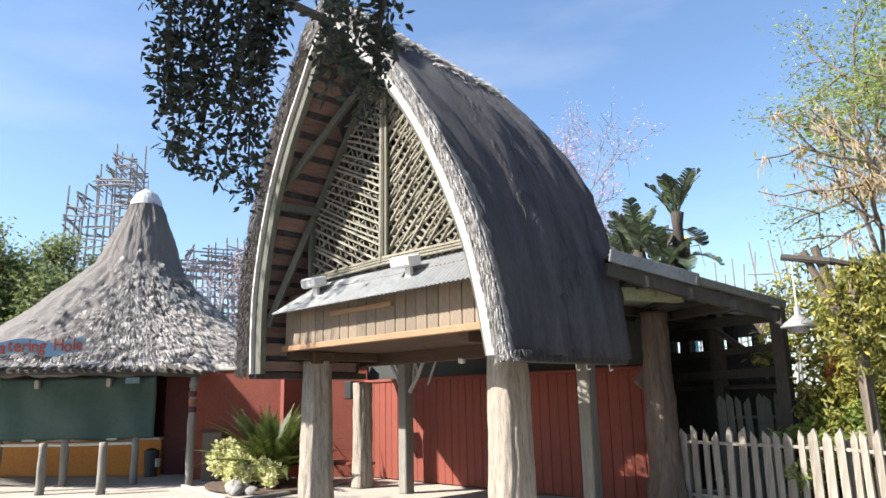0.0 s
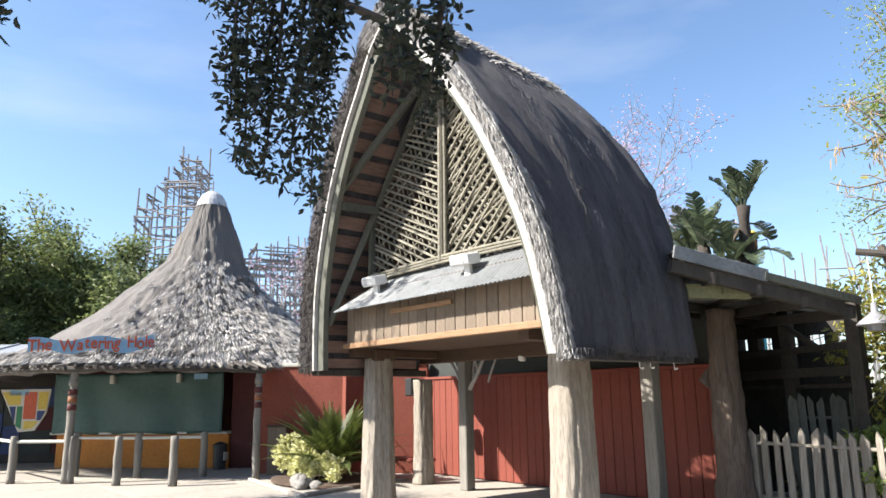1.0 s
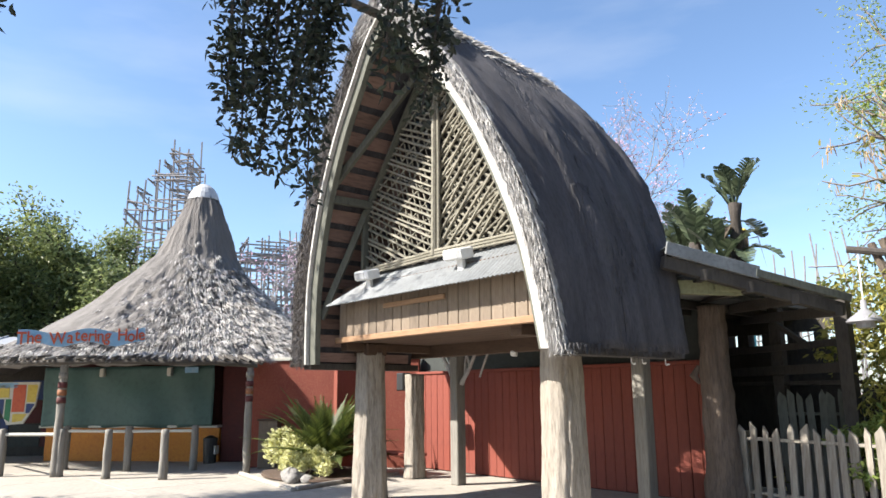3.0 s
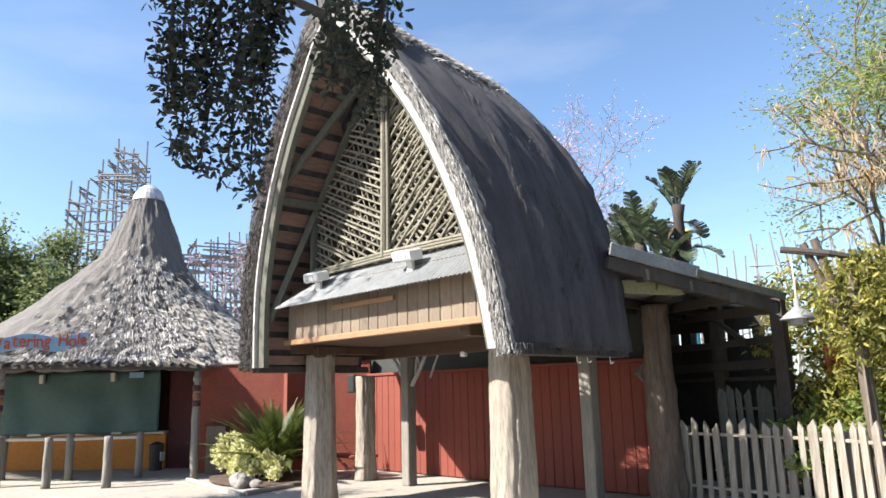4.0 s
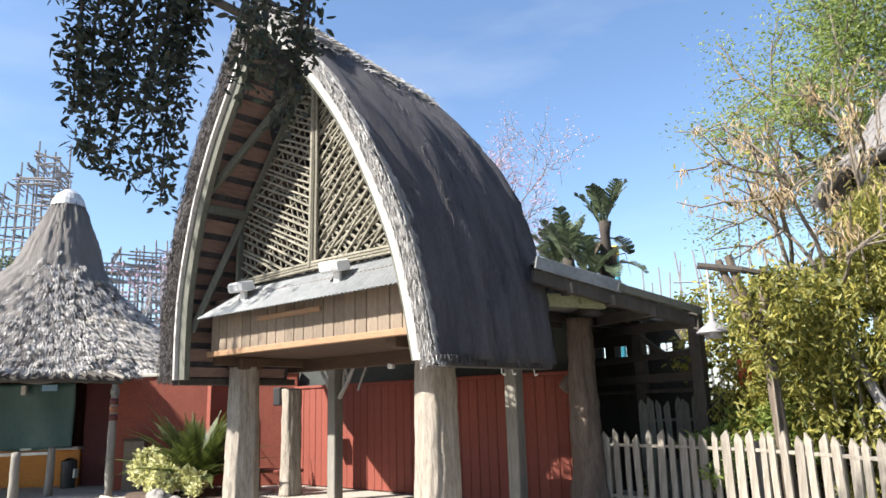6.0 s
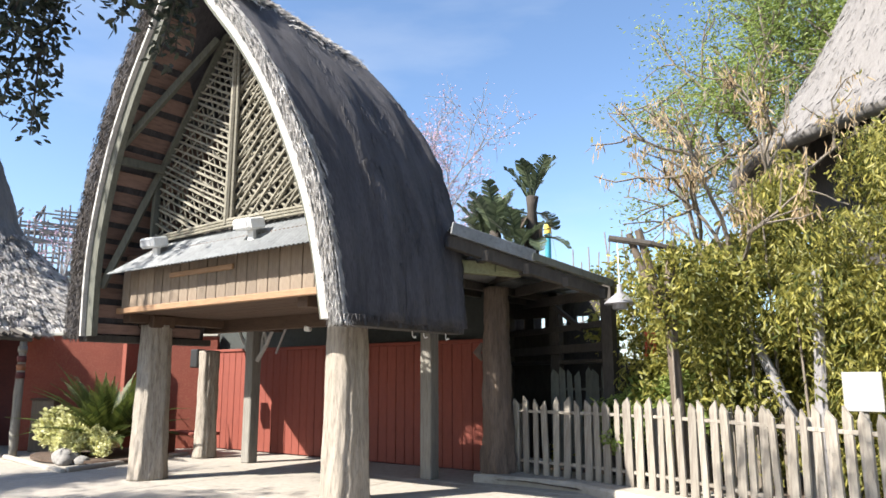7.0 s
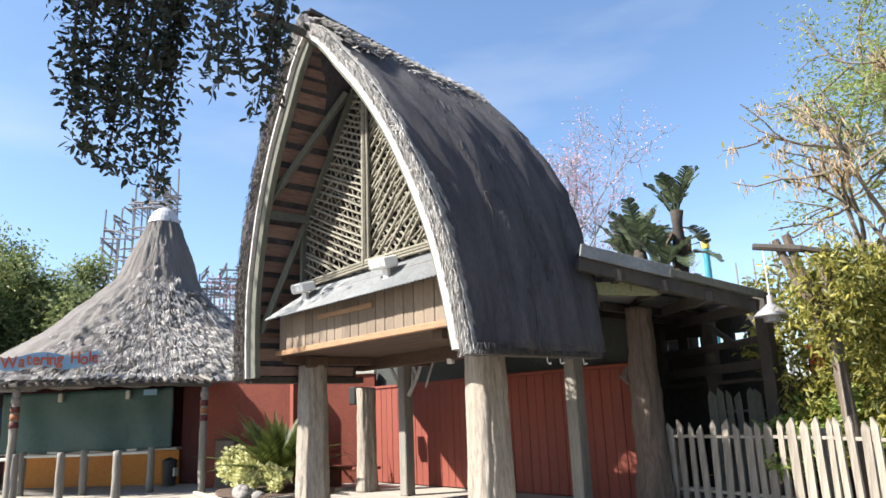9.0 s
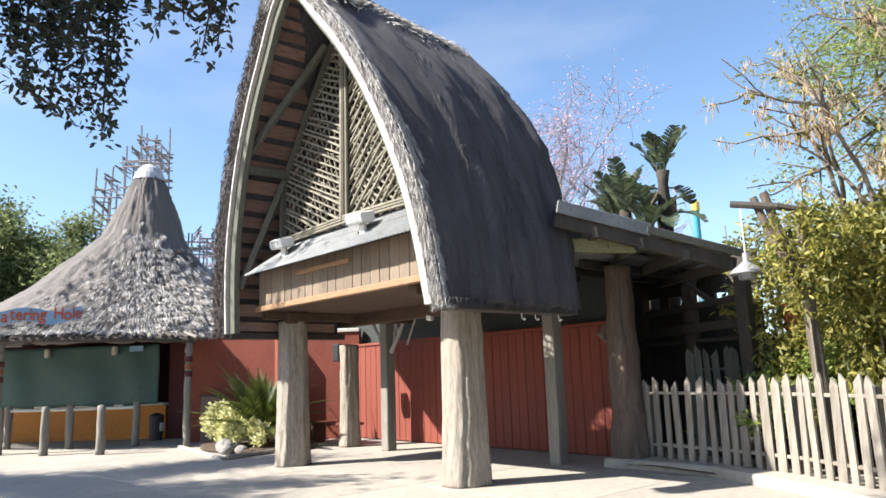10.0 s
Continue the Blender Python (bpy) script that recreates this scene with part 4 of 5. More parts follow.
M["ochre"] = material("dull_ochre_paint", (0.16, 0.11, 0.03), (0.22, 0.15, 0.04), (0.12, 0.08, 0.02), 2, 12, (1, 1, 1), 0.7, 0.1)
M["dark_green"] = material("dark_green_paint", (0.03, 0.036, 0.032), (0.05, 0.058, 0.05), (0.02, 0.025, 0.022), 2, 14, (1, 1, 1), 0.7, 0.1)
M["pale_roof"] = material("pale_metal_roof", (0.374, 0.403, 0.446), (0.446, 0.475, 0.518), (0.324, 0.346, 0.389), 0.8, 8, (1, 1, 1), 0.5, 0.05)
make_left_building()


# ---- shelter beside the gate ----
def make_shelter():
    s = thing("side_shelter", "dark timber shelter with a sheet metal lean-to roof", "shelter")
    a, b = Vector((-4.70, 7.45, 3.33)), Vector((-3.58, 9.68, 2.80))
    back = Vector((-2.9, 2.9, 0.25))
    n, verts, faces = 90, [], []
    for i in range(n + 1):
        p = a + (b - a) * (i / n) * 1.02
        for g in (0.0, 0.5, 1.0):
            verts.append(p + back * g + Vector((0, 0, 0.008 * math.sin(i * 0.9))))
    faces = [(i * 3 + j, i * 3 + j + 1, (i + 1) * 3 + j + 1, (i + 1) * 3 + j) for i in range(n) for j in range(2)]
    ob = part("roof_sheet", (verts, faces), M["metal"], s, "grey corrugated roof sheet")
    so = ob.modifiers.new("thickness", "SOLIDIFY")
    so.thickness = 0.015
    d = (b - a).normalized()
    for f0, f1, dz, nm, mt, w, h in ((0, 0.5, -0.02, "flashing", "metal", 0.16, 0.03), (0.48, 1.02, -0.03, "flashing", "green_wood", 0.1, 0.04), (0, 1.0, -0.16, "rafter", "dark_wood", 0.16, 0.1)):
        off = Vector((-0.06, 0.02, dz)) if dz < -0.1 else Vector((0.02, -0.01, dz + 0.02))
        part(nm, beam(a + (b - a) * f0 + off, a + (b - a) * f1 + off, h, w), M[mt], s)
    for p, q, w in (((-5.0, 7.86, 2.93), (-4.4, 8.62, 2.90), 0.17), ((-4.6, 8.3, 2.93), (-4.08, 9.0, 2.90), 0.13)):
        part("purlin", beam(p, q, 0.12, w), M["light_beam"], s, "mossy pale beam end")
    for i in range(4):
        p = a + (b - a) * (0.2 + 0.25 * i) + Vector((0, 0, -0.2))
        part("purlin", beam(p, p + back * 0.98, 0.1, 0.14), M["dark_wood"], s)
    for x, y in ((-4.0, 10.6), (-6.8, 12.3), (-5.4, 11.6)):
        part("post", box(x - 0.09, y - 0.09, 0, x + 0.09, y + 0.09, 2.95), M["dark_wood"], s)
    part("rail", beam((-4.0, 10.6, 1.95), (-6.8, 12.3, 1.95), 0.08, 0.14), M["dark_wood"], s)
    part("rail", beam((-4.0, 10.6, 2.3), (-6.8, 12.3, 2.3), 0.06, 0.1), M["dark_wood"], s)
    part("brace", beam((-4.6, 10.95, 2.25), (-5.4, 11.4, 2.75), 0.06, 0.08), M["dark_wood"], s)
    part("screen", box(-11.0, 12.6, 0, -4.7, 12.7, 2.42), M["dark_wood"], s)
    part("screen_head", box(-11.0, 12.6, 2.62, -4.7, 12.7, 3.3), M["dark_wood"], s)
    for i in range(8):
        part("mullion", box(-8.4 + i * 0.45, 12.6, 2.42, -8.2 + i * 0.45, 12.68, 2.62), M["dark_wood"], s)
    # Added dark sheet standing in for the shade above the red wall.
    part("dark_filler", box(-14.0, 10.55, 2.05, -5.85, 10.62, 3.0), M["dark_green"], s, "dark filler panel above the red wall")
    # Added roof pieces; their outline sets where shade falls on the red wall.
    plan = [(-12.7, 13.0), (-12.7, 9.0), (-11.65, 6.9), (-10.6, 6.9), (-10.6, 7.9), (-8.9, 7.9), (-8.9, 13.0)]
    k = len(plan)
    part("shading_roof", ([(x, y, z) for z in (2.98, 3.06) for x, y in plan], [tuple(reversed(range(k))), tuple(range(k, 2 * k))] + [(i, (i + 1) % k, k + (i + 1) % k, k + i) for i in range(k)]), M["metal"], s)
    part("shading_roof", box(-8.897, 8.4, 2.98, -5.3, 13.0, 3.06), M["metal"], s)
    for i in range(9):
        part("joist", box(-10.2 + i * 0.55, 9.25, 2.84, -10.12 + i * 0.55, 12.6, 2.97), M["dark_wood"], s)
    part("shelf", beam((-4.1, 11.2, 1.75), (-6.8, 12.5, 1.75), 0.5, 0.06), M["dark_wood"], s)
    part("rear_screen", beam((-3.9, 10.75, 0.85), (-2.6, 11.3, 0.85), 0.1, 1.7), M["dark_wood"], s)
    t = thing("trunk_post", "thick dark natural tree trunk post holding the shelter roof", "post", (-5.38, 9.6, 0))
    shaft = smooth(part("shaft", round_post((0, 0, 0), 0.235, 2.85, 0.175, 40, 50, 0.05, 9, 0.03, 0.02), M["trunk"], t))
    part("knot", tube([(-0.2, -0.1, 1.75), (-0.27, -0.14, 1.86), (-0.2, -0.1, 2.0)], [0.03, 0.06, 0.03], 8, 0.2), M["trunk"], shaft)


M["trunk"] = material("brown_trunk", (0.12, 0.085, 0.066), (0.24, 0.18, 0.14), (0.06, 0.042, 0.033), 2, 14, (3, 3, 0.4), 0.9, 0.9)
make_shelter()


def picket_mesh(seed):
    rr = random.Random(seed)
    w, h = rr.choice((0.042, 0.048, 0.054, 0.062)) * rr.uniform(0.95, 1.06), 1.14 + rr.uniform(-0.06, 0.05)
    s = rr.uniform(-0.8, 0.8) * w
    pts = [(-w, 0.04), (w, 0.04), (w, h - 0.09), (s, h), (-w, h - 0.09)]
    return extrude(pts, -0.012, 0.012)


def make_fence():
    line = [Vector(p) for p in ((-5.15, 9.72, 0), (-3.85, 9.5, 0), (-2.85, 9.15, 0), (-1.85, 8.55, 0), (-0.9, 7.85, 0), (0.3, 6.95, 0))]
    f = thing("picket_fence", "worn white picket fence with pointed boards and two rails", "fence")
    seg = [(b - a).length for a, b in zip(line, line[1:])]
    s, total, k = 0.0, sum(seg), 0
    shapes = []
    rr = random.Random(11)

    def along(s):
        for a, b, ln in zip(line, line[1:], seg):
            if s <= ln or b is line[-1]:
                return a + (b - a) * (s / ln), math.degrees(math.atan2(b.y - a.y, b.x - a.x))
            s -= ln

    while s < total:
        p, ang = along(s)
        if len(shapes) < 14:
            ob = part("picket", picket_mesh(len(shapes)), M["picket"], f)
            shapes.append(ob.data)
        else:
            ob = share("picket", rr.choice(shapes), f)
        ob.matrix_basis = pose(p.x, p.y, 0.06, rr.uniform(-1, 1), rr.uniform(-1.4, 1.4), ang)
        s += 0.178 * rr.uniform(0.92, 1.08)
    for a, b in zip(line, line[1:]):
        for z in (0.30, 1.0):
            off = Vector((0.02, 0.04, z))
            part("rail", beam(a + off, b + off, 0.09, 0.04), M["picket"], f)
        part("post", box(a.x - 0.05, a.y + 0.07, 0, a.x + 0.05, a.y + 0.17, 1.1), M["picket"], f)
    g = thing("rear_picket_fence", "grey picket fence behind the white one, shade put into its colour", "fence")
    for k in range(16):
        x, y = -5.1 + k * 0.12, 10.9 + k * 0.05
        o = part("picket", picket_mesh(k % 5), M["shaded_picket"], g)
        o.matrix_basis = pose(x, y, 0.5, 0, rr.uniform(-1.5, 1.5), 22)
    part("rail", beam((-5.2, 10.95, 1.3), (-3.2, 11.75, 1.3), 0.08, 0.04), M["shaded_picket"], g)
    part("base_board", beam((-5.2, 11.0, 0.35), (-3.2, 11.8, 0.35), 0.06, 0.7), M["shaded_picket"], g)
    # kerb along the bed
    c = thing("kerb", "rounded pale concrete kerb in front of the fence", "kerb", kind="structure")
    pts = [(-5.6, 9.25), (-4.9, 9.3), (-4.0, 9.28), (-3.55, 9.0), (-2.8, 8.7), (-1.9, 8.15), (-0.9, 7.4), (0.5, 6.4)]
    v, fc = [], []
    prof = [(0.0, -0.02), (0.0, 0.09), (0.03, 0.12), (0.9, 0.13), (0.9, -0.02)]
    for i, (x, y) in enumerate(pts):
        q, r = Vector(pts[min(i + 1, 7)]), Vector(pts[max(i - 1, 0)])
        nrm = Vector((-(q - r).y, (q - r).x)).normalized()
        for d, z in prof:
            v.append((x + nrm.x * d, y + nrm.y * d, z))
    for i in range(7):
        for j in range(4):
            fc.append((i * 5 + j + 1, i * 5 + j, (i + 1) * 5 + j, (i + 1) * 5 + j + 1))
    fc += [(0, 1, 2, 3, 4), (39, 38, 37, 36, 35)]
    part("kerb_stone", (v, fc), M["concrete"], c)
    bed = bmesh.new()
    bmesh.ops.create_grid(bed, x_segments=40, y_segments=40, size=5)
    for vv in bed.verts:
        vv.co += Vector((-0.2, 14.2, 0.06 + 0.05 * noise.noise(vv.co * 1.5)))
    tagged(part("planting_bed", bed, M["soil"]), "dark mulch planting bed behind the fence", "soil", kind="structure")


make_fence()


M["old_timber"] = material("old_timber", (0.12, 0.092, 0.068), (0.23, 0.18, 0.135), (0.065, 0.05, 0.04), 3, 18, (3, 3, 0.5), 0.9, 0.7)


def make_lamp_post():
    t = thing("branch_lamp_post", "rough natural trunk post with crossing sticks and a pale pendant lamp", "lamp post", (-2.55, 9.3, 0))
    smooth(part("trunk", tube([(0, 0, 0), (-0.02, 0, 1.0), (-0.05, 0, 1.7), (-0.06, 0.0, 2.5), (-0.02, 0.05, 3.2)], [0.09, 0.08, 0.075, 0.07, 0.05], 9, 0.1), M["old_timber"], t))
    part("stick", tube([(-0.02, -0.06, 2.1), (-0.22, -0.12, 2.75), (-0.36, -0.18, 3.36)], [0.06, 0.055, 0.05], 8, 0.1), M["old_timber"], t)
    part("stick", tube([(-0.1, -0.12, 2.2), (-0.32, -0.16, 2.8), (-0.48, -0.2, 3.32)], [0.05, 0.05, 0.045], 8, 0.1), M["old_timber"], t)
    part("arm", tube([(0.12, 0.0, 3.06), (-0.2, -0.2, 3.16), (-0.70, -0.33, 3.27)], [0.035, 0.045, 0.04], 8, 0.15), M["dark_wood"], t)
    part("cable", tube([(-0.6, -0.3, 3.24), (-0.6, -0.3, 2.6)], [0.008, 0.008], 5), M["white_metal"], t)
    lamp = smooth(part("lamp_shade", tube([(-0.6, -0.3, 2.66), (-0.6, -0.3, 2.56), (-0.6, -0.3, 2.52), (-0.6, -0.3, 2.46), (-0.6, -0.3, 2.42), (-0.6, -0.3, 2.405)],
                                          [0.03, 0.035, 0.08, 0.16, 0.2, 0.2], 20), M["shade"], t, "pale enamel lamp shade"))
    part("collar", tube([(-0.6, -0.3, 2.41), (-0.6, -0.3, 2.34)], [0.11, 0.1], 14), M["shade"], lamp)
    return lamp


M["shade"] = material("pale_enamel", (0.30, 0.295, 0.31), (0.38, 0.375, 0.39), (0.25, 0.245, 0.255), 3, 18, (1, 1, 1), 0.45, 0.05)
make_lamp_post()

# ---- plants ----
def frond(t, way, length, width, mat, rng, droop=0.5, pairs=16):
    """A feather leaf: a rib with narrow leaflets."""
    way = Vector(way).normalized()
    pts, p, d = [], Vector((0, 0, 0.15)), way.copy()
    for i in range(8):
        pts.append(p.copy())
        d = (d + Vector((0, 0, -droop / 8))).normalized()
        p = p + d * length / 7
    out = [tube(pts, [0.012 * (1 - 0.1 * i) for i in range(8)], 4)]
    verts, faces = [], []
    for i in range(2, pairs * 2):
        f = i / (pairs * 2) * 6.99
        k = int(f)
        c = pts[k] + (pts[k + 1] - pts[k]) * (f - k)
        along = (pts[k + 1] - pts[k]).normalized()
        s = along.cross(Vector((0, 0, 1))).normalized() * (1 if i % 2 else -1)
        w = width * math.sin(math.pi * min(0.97, 0.12 + f / 7.4)) * rng.uniform(0.85, 1.1)
        tip = c + (s + along * 0.7 + Vector((0, 0, 0.25))).normalized() * w
        o = len(verts)
        e = along * 0.02
        verts += [c - e, c + e, (c + tip) / 2 + e * 1.2, tip, (c + tip) / 2 - e * 1.2]
        faces += [(o, o + 1, o + 2, o + 3, o + 4)]
    return part("frond", merge(out[0], (verts, faces)), mat, t)


def make_bed():
    bed = bmesh.new()
    bmesh.ops.create_circle(bed, cap_ends=True, segments=30, radius=1)
    for v in bed.verts:
        v.co = Vector((-13.3 + v.co.x * 1.5, 7.9 + v.co.y * 1.1, 0.03))
    bmesh.ops.extrude_face_region(bed, geom=bed.faces[:])
    for v in bed.verts[30:]:
        v.co.z += 0.05
    tagged(part("mulch_bed", bed, M["soil"]), "dark mulch bed edged with rocks", "soil", kind="structure")
    rng = np.random.default_rng(21)
    c = thing("cycad", "green cycad with arching feathery fronds", "cycad", (-13.3, 7.95, 0.05))
    part("stem", tube([(0, 0, 0), (0, 0, 0.3)], [0.16, 0.13], 10, 0.2), M["dark_bark"], c)
    for k in range(80):
        a = 2 * math.pi * k / 80 * 2.6
        frond(c, (math.cos(a), math.sin(a), 0.7 + 2.3 * (k % 5) / 4), rng.uniform(1.35, 1.9), 0.24, M["leaf_cycad"], rng, rng.uniform(0.6, 1.2), 30)
    for at, size, count in (((-13.5, 7.25, 0.05), 0.8, 3400), ((-12.6, 7.5, 0.05), 0.5, 1300), ((-13.0, 7.15, 0.05), 0.45, 1000)):
        s = thing("variegated_shrub", "low pale yellow-green variegated shrub in the mulch bed", "shrub", at, 0, "variegated shrubs")
        hearts = [Vector(p) * size for p in ((0, 0, 0.35), (0.35, 0.2, 0.55), (-0.3, -0.15, 0.5), (0.1, 0.1, 0.75), (0.5, -0.15, 0.3), (-0.2, 0.3, 0.6), (-0.4, 0.0, 0.9), (-0.55, -0.1, 0.65))]
        pts = [p for p in clumps([tuple(p) for p in hearts], 0.3 * size, count, rng) if p[2] > 0.05]
        part("foliage", leaves(pts, 0.1, rng, 0.6, 0.42), M["leaf_pale"], s)
        for p in hearts:
            part("stem", tube([(0, 0, 0), p * 0.5 + Vector((0.02, 0, 0)), p], [0.015, 0.012, 0.007], 5), M["bark"], s)
    for k, (x, y, r) in enumerate(((-12.75, 6.95, 0.2), (-12.45, 7.1, 0.13), (-12.6, 6.85, 0.11))):
        bm = bmesh.new()
        bmesh.ops.create_icosphere(bm, subdivisions=3, radius=r)
        for v in bm.verts:
            v.co *= 1 + 0.35 * noise.noise(v.co * 6 + Vector((k, 0, 0)))
            v.co = Vector((x + v.co.x * 1.2, y + v.co.y, max(0.0, r * 0.55 + v.co.z * 0.8)))
        tagged(part("rock", bm, M["rock"]), "rounded grey edging rock", "rock", "edging rocks")
    k = thing("bed_kerb", "low pale concrete kerb round the mulch bed", "kerb", kind="structure")
    part("kerb_stone", beam((-14.6, 6.75, 0.04), (-11.6, 6.35, 0.02), 0.1, 0.08, 0.02), M["concrete"], k)
    part("kerb_stone", beam((-11.6, 6.40, 0.04), (-12.4, 9.2, 0.02), 0.1, 0.08, 0.02), M["concrete"], k)


make_bed()


def make_near_tree():
    """The tree whose twigs hang into the view; it stands behind the walk."""
    t = thing("evergreen_tree", "evergreen tree with small glossy leaves, darkened for shade, hanging overhead", "tree", (-6.2, -3.4, 0))
    rng = np.random.default_rng(14)
    o = Vector((-6.2, -3.4, 0))
    tubes = []
    tubes.append(tube([(0, 0, 0), (0.1, 0.1, 2), (0.3, 0.3, 4.2)], [0.28, 0.22, 0.17], 12))
    tubes.append(tube([(0.3, 0.3, 4.2), (1.4, 2.2, 4.9), (2.6, 4.3, 4.7), (3.4, 5.3, 4.2)], [0.14, 0.1, 0.06, 0.03], 8))
    part("trunk", merge(*tubes), M["dark_bark"], t)
    ends = [(-3.3, 1.37, 3.1), (-3.27, 1.45, 2.83), (-3.37, 1.59, 2.84), (-3.27, 1.69, 2.78), (-3.3, 1.84, 2.68), (-3.24, 1.84, 3.06), (-3.14, 1.81, 3.42), (-2.55, 1.8, 3.2), (-2.62, 1.9, 3.1), (-2.62, 2.02, 3.17), (-2.7, 2.15, 3.05), (-2.73, 2.25, 3.15), (-2.66, 2.2, 3.3), (-3.09, 1.6, 3.07), (-3.43, 1.57, 3.23), (-3.06, 0.06, 3.24), (-3.06, 0.17, 3.2), (-3.06, 0.27, 3.1)]
    drops = [((x + 0.1, y + 0.05, 4.35), (x, y, z)) for x, y, z in ends]
    pts, twigs = [], []
    for a, b in drops:
        a, b = Vector(a) - o, Vector(b) - o
        mid = (a + b) / 2 + Vector(rng.normal(0, 0.06, 3))
        twigs.append(tube([a, mid, b], [0.014, 0.009, 0.004], 5))
        for k in range(480 if b.x + o.x < -2.9 else 250):
            f = rng.uniform(0, 1) ** 0.8
            c = (a + (mid - a) * f * 2) if f < 0.5 else (mid + (b - mid) * (f * 2 - 1))
            r = 0.125 * (1 - 0.45 * f)
            pts.append(c + Vector(rng.normal(0, r * 0.55, 3)))
    for twig in twigs:
        part("branch", twig, M["dark_bark"], t)
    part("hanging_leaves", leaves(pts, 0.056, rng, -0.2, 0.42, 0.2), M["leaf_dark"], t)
    crown = [(rng.uniform(0.5, 4.2), rng.uniform(1.5, 5.3), rng.uniform(5.0, 6.4)) for _ in range(24)]
    # denser clumps added out of view to shade the hanging leaves
    crown += [(2.2 + rng.normal(0, 0.8), 2.7 + rng.normal(0, 0.7), 5.2 + rng.normal(0, 0.25)) for _ in range(30)]
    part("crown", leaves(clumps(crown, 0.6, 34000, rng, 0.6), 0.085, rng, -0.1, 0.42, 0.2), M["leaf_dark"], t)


make_near_tree()


def make_shade_tree():
    t = thing("shade_tree", "large dark evergreen tree whose crown shades the pavement", "tree", (-14.4, -3.6, 0))
    rng = np.random.default_rng(15)
    out, tips = [], []
    out.append(tube([(0, 0, 0), (0.1, 0.1, 2.4), (0.3, 0.3, 4.6)], [0.3, 0.24, 0.2], 12))
    for k in range(6):
        a = 2 * math.pi * k / 6
        branch((0.3, 0.3, 4.4), (math.cos(a), math.sin(a), 0.9), 2.2, 0.1, 2, rng, out, tips, 0.35, 3, 0.1)
    part("trunk", merge(*out), M["dark_bark"], t)
    tp = np.array([tuple(p) for p in tips] + [(3.2, 4.4, 8.3), (2.6, 3.9, 8.4), (2.9, 4.1, 8.9), (2.2, 3.4, 8.2)])
    part("crown", leaves(tp[rng.integers(0, len(tp), 16000)], 0.17, rng, 0.0, 0.45, 0.1, 0.3), M["leaf_dark"], t)


make_shade_tree()


def make_tree(name, label, at, trunk_h, r, limb, depth, leafmat, size, count, seed, spread=0.25, bark="bark", fork=3, lift=0.12, bend=0.35, lean=(0, 0, 1), limbs=4, narrow=0.45, hang=0.0, thin=0.62):
    t = thing(name, label, "tree", at)
    rng = np.random.default_rng(seed)
    out, tips = [], []
    top = Vector(lean).normalized() * trunk_h
    out.append(tube([(0, 0, -0.05), top * 0.5 + Vector(rng.normal(0, 0.05, 3)), top], [r * 1.2, r, r * 0.85], 9, 0.08))
    for k in range(limbs):
        a = 2 * math.pi * (k + rng.uniform(0, 0.6)) / limbs
        branch(top * (0.75 + 0.25 * rng.random()), (math.cos(a) * 0.75, math.sin(a) * 0.75, 0.9), limb, r * 0.62, depth, rng, out, tips, bend, fork, lift, thin)
    part("trunk", merge(*out), M[bark], t)
    if count:
        tp = np.array([tuple(p) for p in tips])
        pts = tp[rng.integers(0, len(tp), count)]
        part("crown", leaves(pts, size, rng, 0.1, narrow, hang, spread), M[leafmat], t)
    return t


for k, (x, y, h, s) in enumerate(((-36, -3, 3.2, 3.0), (-35, 1.0, 3.4, 3.2), (-34, 4.6, 3.2, 3.0), (-35.5, 7.6, 3.5, 3.1), (-37, 10.5, 3.6, 3.0), (-38, -7.5, 3.2, 3.2), (-33, 2.6, 2.0, 2.4), (-32.5, 6.4, 2.5, 2.6), (-32.0, -0.8, 2.0, 2.5))):
    make_tree("broadleaf_tree", "dense dark green broadleaf tree behind the huts", (x, y, 0), h, 0.22, s, 3, "leaf_far", 0.18, 24000, 30 + k, 0.27, "dark_bark", 3, 0.15, 0.45, limbs=6)


def make_hedge(name, label, centres, radius, count, mat, size, seed, at=(0, 0, 0), narrow=0.45, hang=0.1, stems=4):
    t = thing(name, label, "shrub", at)
    rng = np.random.default_rng(seed)
    pts = clumps(centres, radius, count, rng, 0.9)
    pts = pts[pts[:, 2] > 0.08]
    part("foliage", leaves(pts, size, rng, 0.2, narrow, hang), M[mat], t)
    for c in centres[::stems]:
        part("stem", tube([(c[0] * 0.9, c[1] * 0.9, 0.0), (c[0], c[1], c[2])], [0.03, 0.012], 5), M["bark"], t)


hr = np.random.default_rng(50)
for k, (x, y, h, w) in enumerate(((-2.25, 10.9, 3.2, 0.9), (-1.2, 10.9, 3.9, 1.1), (0.2, 10.8, 4.3, 1.2), (1.6, 10.2, 4.3, 1.2), (-0.6, 10.2, 2.6, 1.0), (1.0, 8.8, 3.4, 1.1), (2.6, 8.2, 3.8, 1.2), (-0.9, 12.2, 4.6, 1.4), (0.9, 12.4, 4.9, 1.4), (2.6, 11.6, 4.8, 1.3))):
    cs = [(hr.normal(0, w * 0.45), hr.normal(0, w * 0.4), z) for z in np.linspace(0.4, h, 16) for _ in range(2)]
    make_hedge("leafy_bush", "tall sunlit yellow-green leafy bush behind the fence", cs, 0.42, 16000, "leaf_hedge", 0.115, 60 + k, (x, y, 0.05), 0.24, 0.75)
make_hedge("low_shrub", "low bright green shrub behind the picket fence", [(hr.normal(0, 0.5), hr.normal(0, 0.25), hr.uniform(0.6, 1.45)) for _ in range(20)], 0.22, 4600, "leaf_light", 0.09, 81, (-3.25, 10.05, 0))
